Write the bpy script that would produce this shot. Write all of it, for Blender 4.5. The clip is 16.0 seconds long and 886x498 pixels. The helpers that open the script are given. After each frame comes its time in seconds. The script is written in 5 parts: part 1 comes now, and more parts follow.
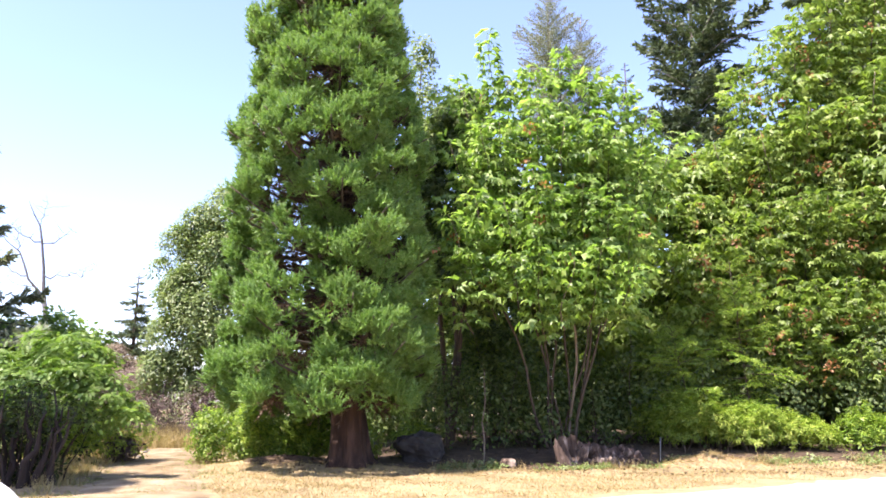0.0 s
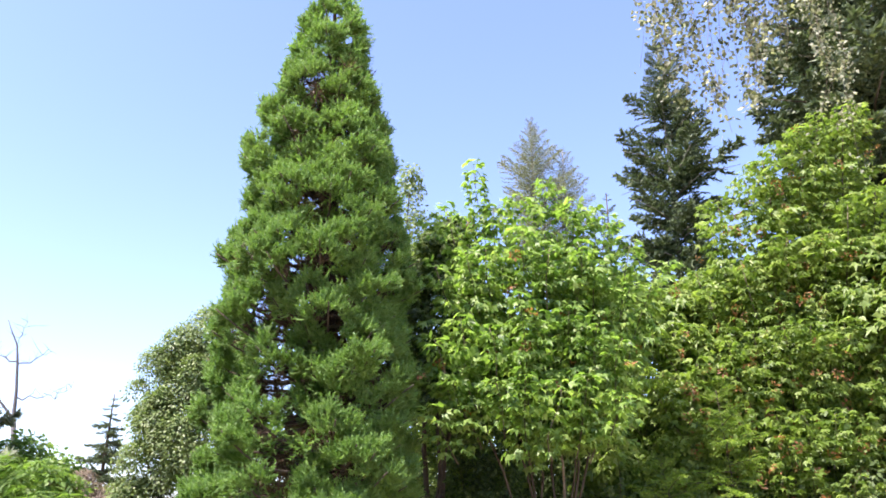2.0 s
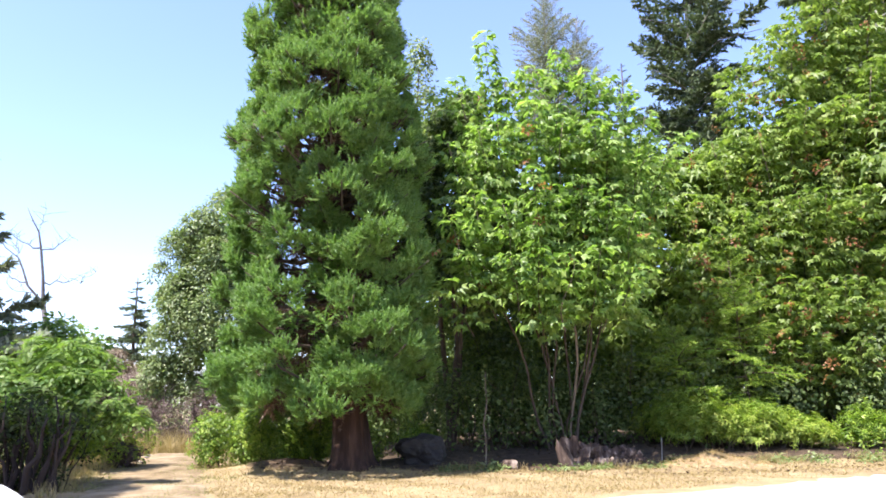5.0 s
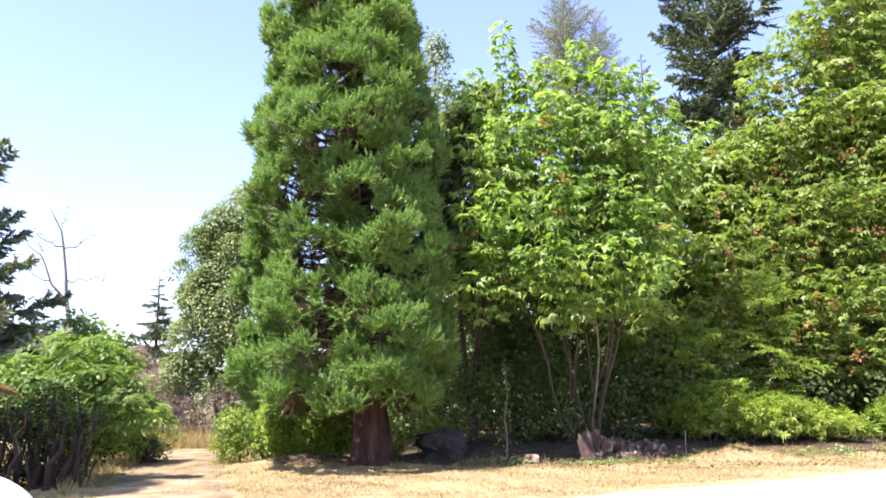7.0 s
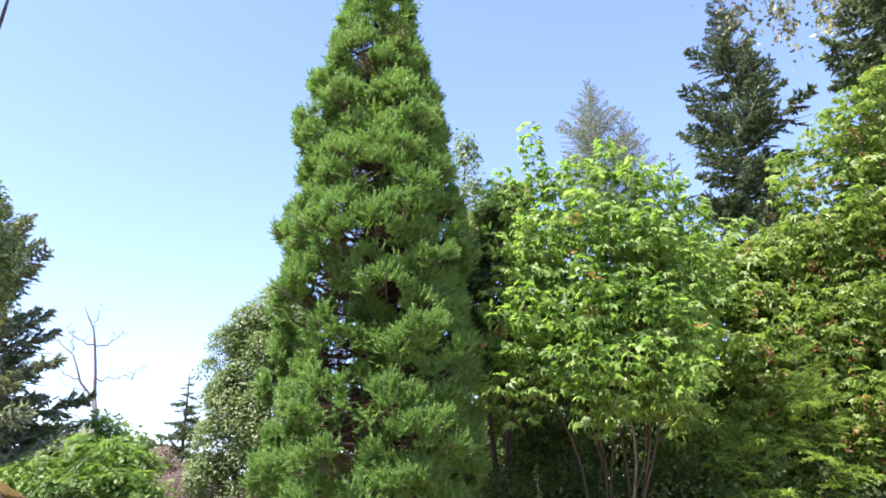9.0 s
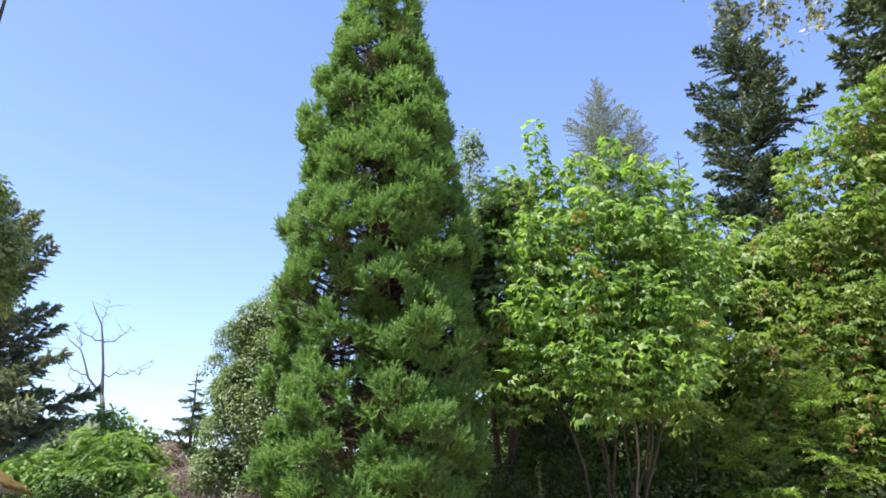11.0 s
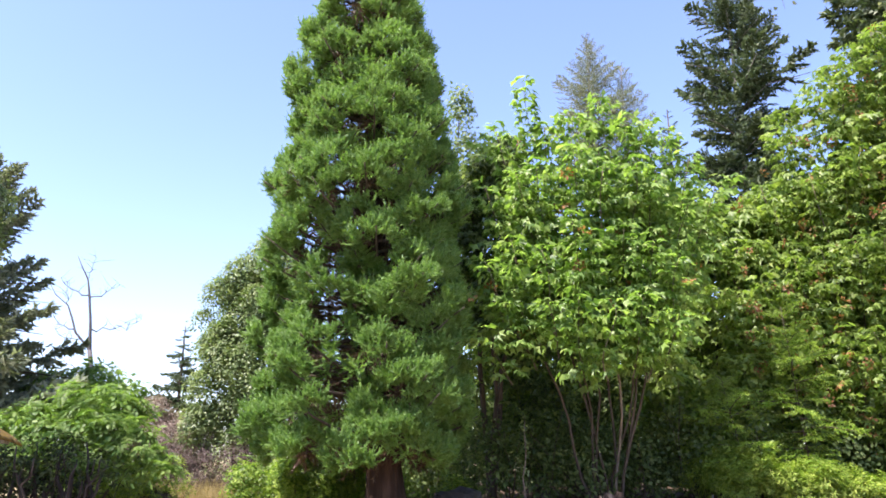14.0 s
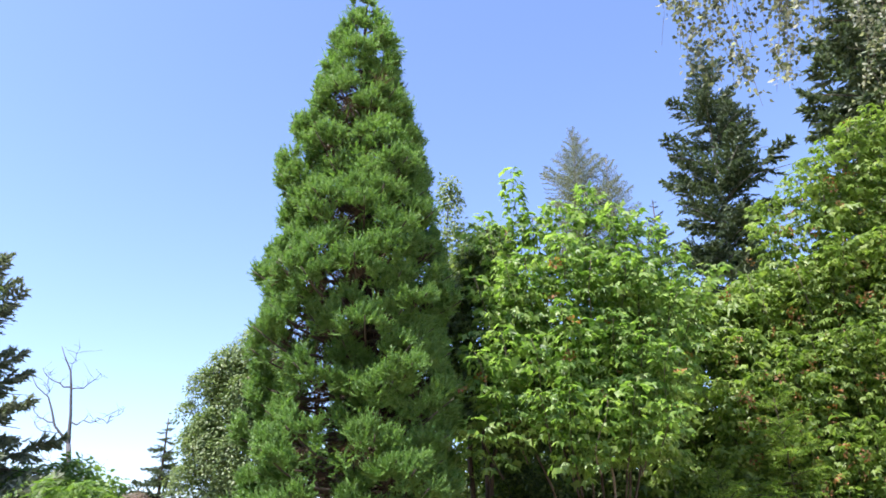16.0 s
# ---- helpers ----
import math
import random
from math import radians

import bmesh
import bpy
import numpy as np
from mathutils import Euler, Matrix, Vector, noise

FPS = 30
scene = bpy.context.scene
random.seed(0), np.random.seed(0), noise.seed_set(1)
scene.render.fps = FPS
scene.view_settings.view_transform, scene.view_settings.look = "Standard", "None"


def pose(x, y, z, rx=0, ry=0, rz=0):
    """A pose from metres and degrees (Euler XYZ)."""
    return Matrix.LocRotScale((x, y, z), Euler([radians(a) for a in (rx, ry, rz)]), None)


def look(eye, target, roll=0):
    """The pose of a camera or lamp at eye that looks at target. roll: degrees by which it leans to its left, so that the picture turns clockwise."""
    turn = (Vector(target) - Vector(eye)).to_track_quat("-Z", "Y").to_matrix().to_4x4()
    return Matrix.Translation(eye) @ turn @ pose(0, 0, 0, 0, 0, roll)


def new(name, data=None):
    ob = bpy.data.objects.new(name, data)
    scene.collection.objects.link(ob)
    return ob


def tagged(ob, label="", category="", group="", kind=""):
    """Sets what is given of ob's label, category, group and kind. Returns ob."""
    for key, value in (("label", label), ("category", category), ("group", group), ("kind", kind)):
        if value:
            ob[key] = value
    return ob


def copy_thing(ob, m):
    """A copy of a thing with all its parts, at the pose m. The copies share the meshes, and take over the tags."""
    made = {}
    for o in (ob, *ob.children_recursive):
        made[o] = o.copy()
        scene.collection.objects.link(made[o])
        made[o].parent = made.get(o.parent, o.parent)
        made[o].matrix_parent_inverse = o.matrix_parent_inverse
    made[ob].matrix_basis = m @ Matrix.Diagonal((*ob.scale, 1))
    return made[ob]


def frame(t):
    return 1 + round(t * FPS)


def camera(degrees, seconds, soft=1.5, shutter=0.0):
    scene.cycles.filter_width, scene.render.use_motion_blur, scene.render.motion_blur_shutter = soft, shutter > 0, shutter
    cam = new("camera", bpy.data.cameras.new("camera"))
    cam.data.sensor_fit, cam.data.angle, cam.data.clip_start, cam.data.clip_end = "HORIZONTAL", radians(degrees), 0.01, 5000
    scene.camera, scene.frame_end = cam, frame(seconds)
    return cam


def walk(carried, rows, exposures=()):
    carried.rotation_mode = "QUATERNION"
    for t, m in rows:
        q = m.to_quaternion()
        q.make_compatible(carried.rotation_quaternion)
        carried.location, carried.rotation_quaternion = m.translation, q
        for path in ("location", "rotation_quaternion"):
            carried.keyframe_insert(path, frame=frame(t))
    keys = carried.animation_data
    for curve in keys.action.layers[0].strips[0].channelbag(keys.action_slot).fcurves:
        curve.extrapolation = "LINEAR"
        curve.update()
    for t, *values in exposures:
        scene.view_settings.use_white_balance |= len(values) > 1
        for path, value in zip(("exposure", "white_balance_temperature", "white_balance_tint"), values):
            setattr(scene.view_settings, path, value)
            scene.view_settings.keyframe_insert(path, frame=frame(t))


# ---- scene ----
# ---- camera and its walk: (seconds, x, y, z, yaw left, pitch up, roll) ----
LENS = 60.3
PATH = [
    (0, -0.000, -0.000, 1.600, 0.00, 11.46, 0.00),
    (0.5, -0.004, -0.003, 1.602, -0.18, 12.88, -0.19),
    (1, -0.021, 0.003, 1.616, -0.65, 15.44, 0.10),
    (1.5, -0.050, -0.023, 1.640, -0.72, 17.87, 0.11),
    (2, -0.050, -0.016, 1.658, -1.19, 20.68, 0.49),
    (2.5, -0.056, -0.009, 1.674, -1.49, 21.90, 0.50),
    (3, -0.087, -0.001, 1.696, -0.77, 22.92, 0.66),
    (3.5, -0.091, 0.011, 1.688, -0.48, 20.99, 1.11),
    (4, -0.065, -0.019, 1.657, -0.65, 16.67, 0.36),
    (4.5, -0.051, -0.025, 1.625, -0.57, 11.92, -0.32),
    (7, -0.006, 0.126, 1.585, 1.40, 11.26, -0.92),
    (7.5, -0.021, 0.290, 1.621, 1.64, 11.54, -0.94),
    (8, -0.009, 0.370, 1.640, 4.48, 11.96, -1.08),
    (8.5, 0.041, 0.380, 1.675, 5.33, 15.43, -0.15),
    (9, 0.090, 0.394, 1.690, 3.82, 18.58, -0.35),
    (11.5, 0.268, 0.367, 1.612, 4.75, 18.43, 0.06),
    (12, 0.269, 0.364, 1.594, 4.77, 16.24, -0.19),
    (12.5, 0.271, 0.369, 1.564, 4.59, 12.90, -0.24),
    (13, 0.277, 0.369, 1.559, 4.82, 11.21, -0.15),
    (13.5, 0.276, 0.379, 1.557, 4.51, 11.91, 0.46),
    (14, 0.264, 0.387, 1.577, 3.63, 15.37, 0.21),
    (14.5, 0.266, 0.383, 1.596, 3.70, 17.57, -0.04),
    (15, 0.262, 0.391, 1.614, 3.19, 19.27, -0.36),
    (15.5, 0.259, 0.400, 1.624, 3.05, 21.01, -0.55),
    (16, 0.268, 0.398, 1.610, 2.79, 22.01, -0.15),
]


def held(x, y, z, yaw, pitch, roll):
    """The pose of the hand-held camera from its heading, tilt and lean in degrees."""
    a, b = radians(yaw), radians(pitch)
    ahead = Vector((-math.sin(a) * math.cos(b), math.cos(a) * math.cos(b), math.sin(b)))
    return look((x, y, z), Vector((x, y, z)) + ahead, roll)


cam = camera(LENS, 16.0, soft=1.7)
walk(cam, [(r[0], held(*r[1:])) for r in PATH],
     exposures=[(0, 1.76, 6650, 23), (1.0, 1.70, 6650, 21), (2.0, 1.57, 6600, 19), (3.0, 1.24, 6250, 12), (3.6, 1.19, 6250, 13), (4.2, 1.35, 6250, 15),
                (7, 1.74, 6650, 23), (8.5, 1.69, 6500, 22), (9.2, 1.46, 6300, 17), (11.5, 1.13, 6250, 13), (12.5, 1.24, 6350, 16),
                (13.2, 1.47, 6500, 20), (14.0, 1.48, 6500, 19), (15.0, 1.48, 6450, 18), (16, 1.22, 6200, 14)])

# ---- world and sun ----
SUN_AZ, SUN_EL = -133.0, 61.0      # degrees, clockwise from +y; height
world = bpy.data.worlds.new("sky")
scene.world = world
world.use_nodes = True
wn = world.node_tree
sky = wn.nodes.new("ShaderNodeTexSky")
sky.sky_type = "NISHITA"
sky.sun_disc = False
sky.sun_elevation = radians(SUN_EL)
sky.sun_rotation = radians(SUN_AZ)
sky.altitude = 100
sky.air_density, sky.dust_density, sky.ozone_density = 1.0, 0.9, 2.6
wn.nodes["Background"].inputs["Strength"].default_value = 0.135
haze = wn.nodes.new("ShaderNodeMixRGB")
haze.blend_type = "MULTIPLY"
haze.inputs[0].default_value = 1.0
haze.inputs[2].default_value = (1.04, 1.0, 1.10, 1)
wn.links.new(sky.outputs[0], haze.inputs[1])
wn.links.new(haze.outputs[0], wn.nodes["Background"].inputs["Color"])
sun_data = bpy.data.lights.new("sun", "SUN")
sun_data.energy, sun_data.angle, sun_data.color = 5.0, radians(0.53), (1.0, 0.95, 0.86)
sun = new("sun", sun_data)
sa, se = radians(SUN_AZ), radians(SUN_EL)
sun_way = Vector((math.sin(sa) * math.cos(se), math.cos(sa) * math.cos(se), math.sin(se)))
sun.matrix_world = look(sun_way * 60, (0, 0, 0))


# ---- materials ----
def material(name, stops, scale=3.0, detail=5.0, rough=0.8, bump=0.0, bump_scale=None, island=0.0, clear=0.0, stretch=(1, 1, 1),
             tint=(1.38, 1.58, 0.78), metal=0.0, spec=0.3, per_object=0.0):
    """A surface whose colour runs over stops by noise at two scales; clear: how much light passes through a leaf."""
    m = bpy.data.materials.new(name)
    m.use_nodes = True
    nt = m.node_tree
    n, l = nt.nodes, nt.links
    bsdf, out = n["Principled BSDF"], n["Material Output"]
    co = n.new("ShaderNodeTexCoord")
    mp = n.new("ShaderNodeMapping")
    mp.inputs["Scale"].default_value = stretch
    l.new(co.outputs["Object"], mp.inputs["Vector"])
    fine = n.new("ShaderNodeTexNoise")
    fine.inputs["Scale"].default_value, fine.inputs["Detail"].default_value = scale, detail
    l.new(mp.outputs[0], fine.inputs["Vector"])
    broad = n.new("ShaderNodeTexNoise")
    broad.inputs["Scale"].default_value, broad.inputs["Detail"].default_value = scale * 0.13, 3.0
    l.new(mp.outputs[0], broad.inputs["Vector"])
    mix = n.new("ShaderNodeMath")
    mix.operation = "MULTIPLY_ADD"
    l.new(fine.outputs["Fac"], mix.inputs[0])
    mix.inputs[1].default_value = 0.6
    half = n.new("ShaderNodeMath")
    half.operation = "MULTIPLY"
    l.new(broad.outputs["Fac"], half.inputs[0])
    half.inputs[1].default_value = 0.4
    l.new(half.outputs[0], mix.inputs[2])
    value = mix.outputs[0]
    if island or per_object:
        info = n.new("ShaderNodeNewGeometry") if island else n.new("ShaderNodeObjectInfo")
        amount = island or per_object
        rand = info.outputs["Random Per Island"] if island else info.outputs["Random"]
        add = n.new("ShaderNodeMath")
        add.operation = "MULTIPLY_ADD"
        l.new(rand, add.inputs[0])
        add.inputs[1].default_value = amount
        shift = n.new("ShaderNodeMath")
        shift.operation = "SUBTRACT"
        l.new(value, shift.inputs[0])
        shift.inputs[1].default_value = amount / 2
        l.new(shift.outputs[0], add.inputs[2])
        value = add.outputs[0]
    ramp = n.new("ShaderNodeValToRGB")
    el = ramp.color_ramp.elements
    while len(el) < len(stops):
        el.new(0.5)
    for e, (p, c) in zip(el, stops):
        e.position, e.color = p, (*c, 1)
    l.new(value, ramp.inputs[0])
    l.new(ramp.outputs[0], bsdf.inputs["Base Color"])
    bsdf.inputs["Roughness"].default_value = rough
    bsdf.inputs["Metallic"].default_value = metal
    bsdf.inputs["Specular IOR Level"].default_value = spec
    if bump:
        grain = n.new("ShaderNodeTexNoise")
        grain.inputs["Scale"].default_value, grain.inputs["Detail"].default_value = bump_scale or scale * 4, 6.0
        l.new(mp.outputs[0], grain.inputs["Vector"])
        bp = n.new("ShaderNodeBump")
        bp.inputs["Strength"].default_value, bp.inputs["Distance"].default_value = bump, 0.03
        l.new(grain.outputs["Fac"], bp.inputs["Height"])
        l.new(bp.outputs[0], bsdf.inputs["Normal"])
    if clear:
        tr = n.new("ShaderNodeBsdfTranslucent")
        warm = n.new("ShaderNodeMixRGB")
        warm.blend_type = "MULTIPLY"
        warm.inputs[0].default_value = 1.0
        warm.inputs[2].default_value = (*tint, 1)
        l.new(ramp.outputs[0], warm.inputs[1])
        l.new(warm.outputs[0], tr.inputs["Color"])
        ms = n.new("ShaderNodeMixShader")
        ms.inputs[0].default_value = clear
        l.new(bsdf.outputs[0], ms.inputs[1])
        l.new(tr.outputs[0], ms.inputs[2])
        l.new(ms.outputs[0], out.inputs["Surface"])
    return m


def leaf_mat(name, dark, mid, light, clear=0.4, rough=0.5, island=0.5, scale=1.4, spec=0.35, tint=(1.38, 1.58, 0.78)):
    return material(name, [(0.22, dark), (0.5, mid), (0.8, light)], scale=scale, island=island, clear=clear, rough=rough, spec=spec, tint=tint)


M_SEQ = leaf_mat("sequoia_needles", (0.072, 0.14, 0.036), (0.148, 0.255, 0.064), (0.246, 0.352, 0.11), clear=0.4, rough=0.5, island=0.25, tint=(1.4, 1.6, 0.7))
M_SEQ_DEAD = leaf_mat("dead_needles", (0.05, 0.03, 0.018), (0.085, 0.05, 0.03), (0.13, 0.08, 0.045), clear=0.2)
M_MAPLE = leaf_mat("maple_leaf", (0.082, 0.15, 0.036), (0.195, 0.295, 0.074), (0.345, 0.43, 0.155), clear=0.5, rough=0.4, spec=0.4, tint=(1.38, 1.58, 0.72))
M_MAPLE_FAR = leaf_mat("maple_leaf_dull", (0.085, 0.138, 0.03), (0.17, 0.245, 0.05), (0.28, 0.345, 0.095), clear=0.46, rough=0.45)
M_SEED = leaf_mat("maple_keys", (0.16, 0.07, 0.03), (0.26, 0.115, 0.045), (0.34, 0.18, 0.07), clear=0.3)
M_FIR = leaf_mat("fir_needles", (0.042, 0.066, 0.036), (0.08, 0.112, 0.058), (0.145, 0.18, 0.094), clear=0.22, rough=0.55)
M_LARCH = leaf_mat("larch_needles", (0.1, 0.12, 0.085), (0.18, 0.205, 0.14), (0.3, 0.32, 0.225), clear=0.25, rough=0.7, spec=0.2)
M_CEDAR = leaf_mat("cedar_spray", (0.11, 0.125, 0.08), (0.19, 0.205, 0.135), (0.3, 0.31, 0.22), clear=0.25, rough=0.6)
M_OAK = leaf_mat("small_leaf", (0.08, 0.122, 0.042), (0.16, 0.215, 0.075), (0.29, 0.34, 0.15), clear=0.3, rough=0.4)
# Very dark leaf colour that paints the gloom below the canopy.
M_HEDGE_SHADE = leaf_mat("hedge_leaf_shade", (0.024, 0.034, 0.015), (0.045, 0.06, 0.024), (0.09, 0.11, 0.045), clear=0.2, rough=0.8, spec=0.1)
# Shrub leaves; their dark green also paints one maple's shade.
M_SHRUB_SHADE = leaf_mat("shrub_leaf", (0.042, 0.07, 0.022), (0.092, 0.135, 0.04), (0.2, 0.245, 0.09), clear=0.38, rough=0.5, spec=0.25)
M_BRAMBLE = leaf_mat("bramble_leaf", (0.085, 0.15, 0.02), (0.165, 0.27, 0.032), (0.3, 0.38, 0.065), clear=0.4, rough=0.45, island=0.75)
M_WEED = leaf_mat("weed_leaf", (0.13, 0.2, 0.03), (0.22, 0.31, 0.045), (0.36, 0.4, 0.085), clear=0.4, rough=0.5, island=0.6)
M_LOCUST = leaf_mat("feathery_leaf", (0.08, 0.15, 0.034), (0.145, 0.235, 0.052), (0.23, 0.31, 0.085), clear=0.42, rough=0.5)
M_BIRCH = leaf_mat("birch_leaf", (0.06, 0.075, 0.035), (0.19, 0.2, 0.135), (0.36, 0.355, 0.28), clear=0.35, rough=0.45, island=0.8, spec=0.4)
M_DEADBUSH = leaf_mat("dead_twigs", (0.07, 0.045, 0.042), (0.115, 0.08, 0.075), (0.18, 0.14, 0.125), clear=0.15, rough=0.8)
M_PINK = leaf_mat("smoke_bush", (0.15, 0.09, 0.085), (0.27, 0.21, 0.18), (0.42, 0.36, 0.3), clear=0.25, rough=0.8)
M_DRYGRASS = leaf_mat("dry_grass", (0.18, 0.132, 0.06), (0.285, 0.218, 0.102), (0.415, 0.33, 0.168), clear=0.25, rough=0.8)
M_GRASS_GREEN = leaf_mat("faded_grass", (0.13, 0.14, 0.05), (0.24, 0.235, 0.09), (0.38, 0.33, 0.16), clear=0.3, rough=0.7, island=0.7)
M_STRAW = leaf_mat("straw", (0.22, 0.157, 0.068), (0.33, 0.247, 0.112), (0.45, 0.36, 0.175), clear=0.2, rough=0.9)
M_LITTER = leaf_mat("leaf_litter", (0.05, 0.033, 0.02), (0.11, 0.075, 0.04), (0.22, 0.155, 0.08), clear=0.1, rough=0.9)
# Red-brown bark, darkened so its colour holds the crown's shade.
M_BARK_RED = material("sequoia_bark", [(0.32, (0.012, 0.007, 0.005)), (0.5, (0.034, 0.019, 0.013)), (0.68, (0.085, 0.048, 0.032))], scale=7, rough=0.95,
                      bump=1.0, bump_scale=14, stretch=(1, 1, 0.16))
M_BARK = material("grey_bark", [(0.3, (0.10, 0.075, 0.055)), (0.55, (0.20, 0.16, 0.12)), (0.75, (0.34, 0.29, 0.23))], scale=9, rough=0.9, bump=0.7,
                  stretch=(1, 1, 0.3))
M_BARK_DARK = material("dark_bark", [(0.3, (0.04, 0.03, 0.022)), (0.6, (0.10, 0.075, 0.055)), (0.8, (0.17, 0.135, 0.10))], scale=9, rough=0.9, bump=0.7,
                       stretch=(1, 1, 0.3))
M_BARK_PALE = material("pale_dead_wood", [(0.3, (0.15, 0.135, 0.12)), (0.6, (0.24, 0.22, 0.2)), (0.8, (0.34, 0.32, 0.29))], scale=8, rough=0.85, bump=0.4)
# Grey dead wood, darkened and blued to paint a backlit, hazy look.
M_DEADWOOD_BACKLIT = material("grey_backlit_dead_wood", [(0.3, (0.07, 0.068, 0.072)), (0.6, (0.115, 0.11, 0.112)), (0.8, (0.17, 0.165, 0.165))], scale=8, rough=0.9, bump=0.4)
M_BARK_BIRCH = material("birch_bark", [(0.36, (0.10, 0.09, 0.08)), (0.44, (0.6, 0.57, 0.52)), (0.8, (0.75, 0.72, 0.67))], scale=6, rough=0.7, bump=0.3,
                        stretch=(0.4, 0.4, 2.5))
M_WOOD_ROT = material("weathered_stump_wood", [(0.34, (0.028, 0.018, 0.013)), (0.5, (0.085, 0.058, 0.044)), (0.66, (0.36, 0.29, 0.235))], scale=7, rough=0.95,
                      bump=1.0, stretch=(1, 1, 0.35))
M_GROUND = material("dry_ground", [(0.3, (0.15, 0.108, 0.054)), (0.5, (0.25, 0.19, 0.1)), (0.7, (0.335, 0.265, 0.145))], scale=2.4, detail=8, rough=1.0,
                    bump=0.8, bump_scale=18)
M_SOIL_SHADE = material("woodland_soil_and_shade", [(0.3, (0.026, 0.018, 0.011)), (0.5, (0.062, 0.042, 0.026)), (0.7, (0.125, 0.088, 0.052))], scale=5, detail=8, rough=1.0, bump=0.8,
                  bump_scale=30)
M_DIRT = material("pale_dirt", [(0.36, (0.115, 0.08, 0.042)), (0.5, (0.2, 0.15, 0.086)), (0.64, (0.3, 0.24, 0.155))], scale=1.8, detail=9, rough=1.0, bump=0.6,
                  bump_scale=22)
M_HEAP = material("dry_heap", [(0.3, (0.16, 0.11, 0.06)), (0.5, (0.28, 0.20, 0.11)), (0.7, (0.40, 0.31, 0.18))], scale=9, detail=8, rough=1.0, bump=1.0)
M_ROAD = material("bleached_road", [(0.3, (0.3, 0.26, 0.205)), (0.5, (0.38, 0.335, 0.275)), (0.7, (0.46, 0.41, 0.345))], scale=5.0, detail=9, rough=0.95, bump=0.4,
                  bump_scale=60)
# Boulder colour lowered to paint the sequoia's shade on it.
M_ROCK = material("shade_dark_boulder", [(0.3, (0.025, 0.022, 0.02)), (0.55, (0.055, 0.048, 0.042)), (0.8, (0.11, 0.10, 0.085))], scale=4, rough=0.95, bump=0.8)
M_STONE = material("pale_stone", [(0.3, (0.14, 0.125, 0.105)), (0.6, (0.25, 0.23, 0.2)), (0.8, (0.38, 0.35, 0.31))], scale=9, rough=0.9, bump=0.5)
M_MOSS = material("roof_moss", [(0.3, (0.05, 0.038, 0.011)), (0.5, (0.14, 0.088, 0.016)), (0.7, (0.24, 0.155, 0.03))], scale=9, rough=1.0, bump=1.0, bump_scale=40)
M_SHINGLE = material("old_shingle", [(0.3, (0.07, 0.06, 0.05)), (0.6, (0.15, 0.13, 0.10)), (0.8, (0.22, 0.19, 0.14))], scale=12, rough=0.95, bump=0.5, per_object=0.4)
M_FASCIA = material("faded_paint_board", [(0.35, (0.13, 0.11, 0.085)), (0.5, (0.23, 0.205, 0.16)), (0.7, (0.33, 0.3, 0.24))], scale=7, rough=0.8, bump=0.3)
# Olive boards, darkened to paint in the tree shade on the shed wall.
M_SIDING = material("olive_board", [(0.3, (0.045, 0.04, 0.02)), (0.55, (0.075, 0.068, 0.034)), (0.8, (0.11, 0.1, 0.05))], scale=6, rough=0.85, bump=0.4,
                    stretch=(1, 1, 0.25), per_object=0.3)
# Brown boards and hedge stems, their colour darkened for the shade on them.
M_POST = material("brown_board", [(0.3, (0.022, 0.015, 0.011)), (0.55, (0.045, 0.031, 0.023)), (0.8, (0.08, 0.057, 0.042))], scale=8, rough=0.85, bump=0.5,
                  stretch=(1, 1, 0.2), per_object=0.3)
M_WHITE = material("white_car_paint", [(0.3, (0.74, 0.74, 0.73)), (0.7, (0.80, 0.80, 0.79))], scale=1.0, rough=0.25, spec=0.5)
M_BLACK = material("black_plastic", [(0.3, (0.018, 0.018, 0.02)), (0.7, (0.035, 0.035, 0.038))], scale=20, rough=0.6, spec=0.2)
M_RUBBER = material("tyre_rubber", [(0.3, (0.015, 0.015, 0.015)), (0.7, (0.03, 0.03, 0.03))], scale=20, rough=0.9)
M_STEEL = material("grey_metal", [(0.3, (0.4, 0.4, 0.41)), (0.7, (0.55, 0.55, 0.56))], scale=10, rough=0.35, metal=1.0)
M_CARGLASS = material("tinted_glass", [(0.3, (0.02, 0.025, 0.028)), (0.7, (0.03, 0.035, 0.04))], scale=1, rough=0.04, spec=0.8)
M_LAMP = material("headlamp_lens", [(0.3, (0.55, 0.56, 0.58)), (0.7, (0.7, 0.7, 0.72))], scale=3, rough=0.1, spec=0.7)
M_CABLE = material("cable_sheath", [(0.3, (0.02, 0.022, 0.03)), (0.7, (0.05, 0.052, 0.06))], scale=20, rough=0.6)
M_STAKE = material("grey_stake", [(0.3, (0.14, 0.135, 0.125)), (0.7, (0.24, 0.235, 0.22))], scale=12, rough=0.7)

# ---- mesh helpers ----
rng = np.random.default_rng(11)


def thing(name, at, label, category, group="", kind=""):
    ob = new(name)
    ob.location = at
    ob.empty_display_size = 0.2
    return tagged(ob, label, category, group, kind)


def mesh_of(name, verts, faces, smooth=False):
    """A mesh from numpy vertices and faces that all have as many corners."""
    verts, faces = np.asarray(verts, np.float32), np.asarray(faces, np.int32)
    me = bpy.data.meshes.new(name)
    k = faces.shape[1]
    me.vertices.add(len(verts))
    me.vertices.foreach_set("co", verts.ravel())
    me.loops.add(faces.size)
    me.loops.foreach_set("vertex_index", faces.ravel())
    me.polygons.add(len(faces))
    me.polygons.foreach_set("loop_start", np.arange(0, faces.size, k, dtype=np.int32))
    if smooth:
        me.polygons.foreach_set("use_smooth", np.ones(len(faces), bool))
    me.update(calc_edges=True)
    return me


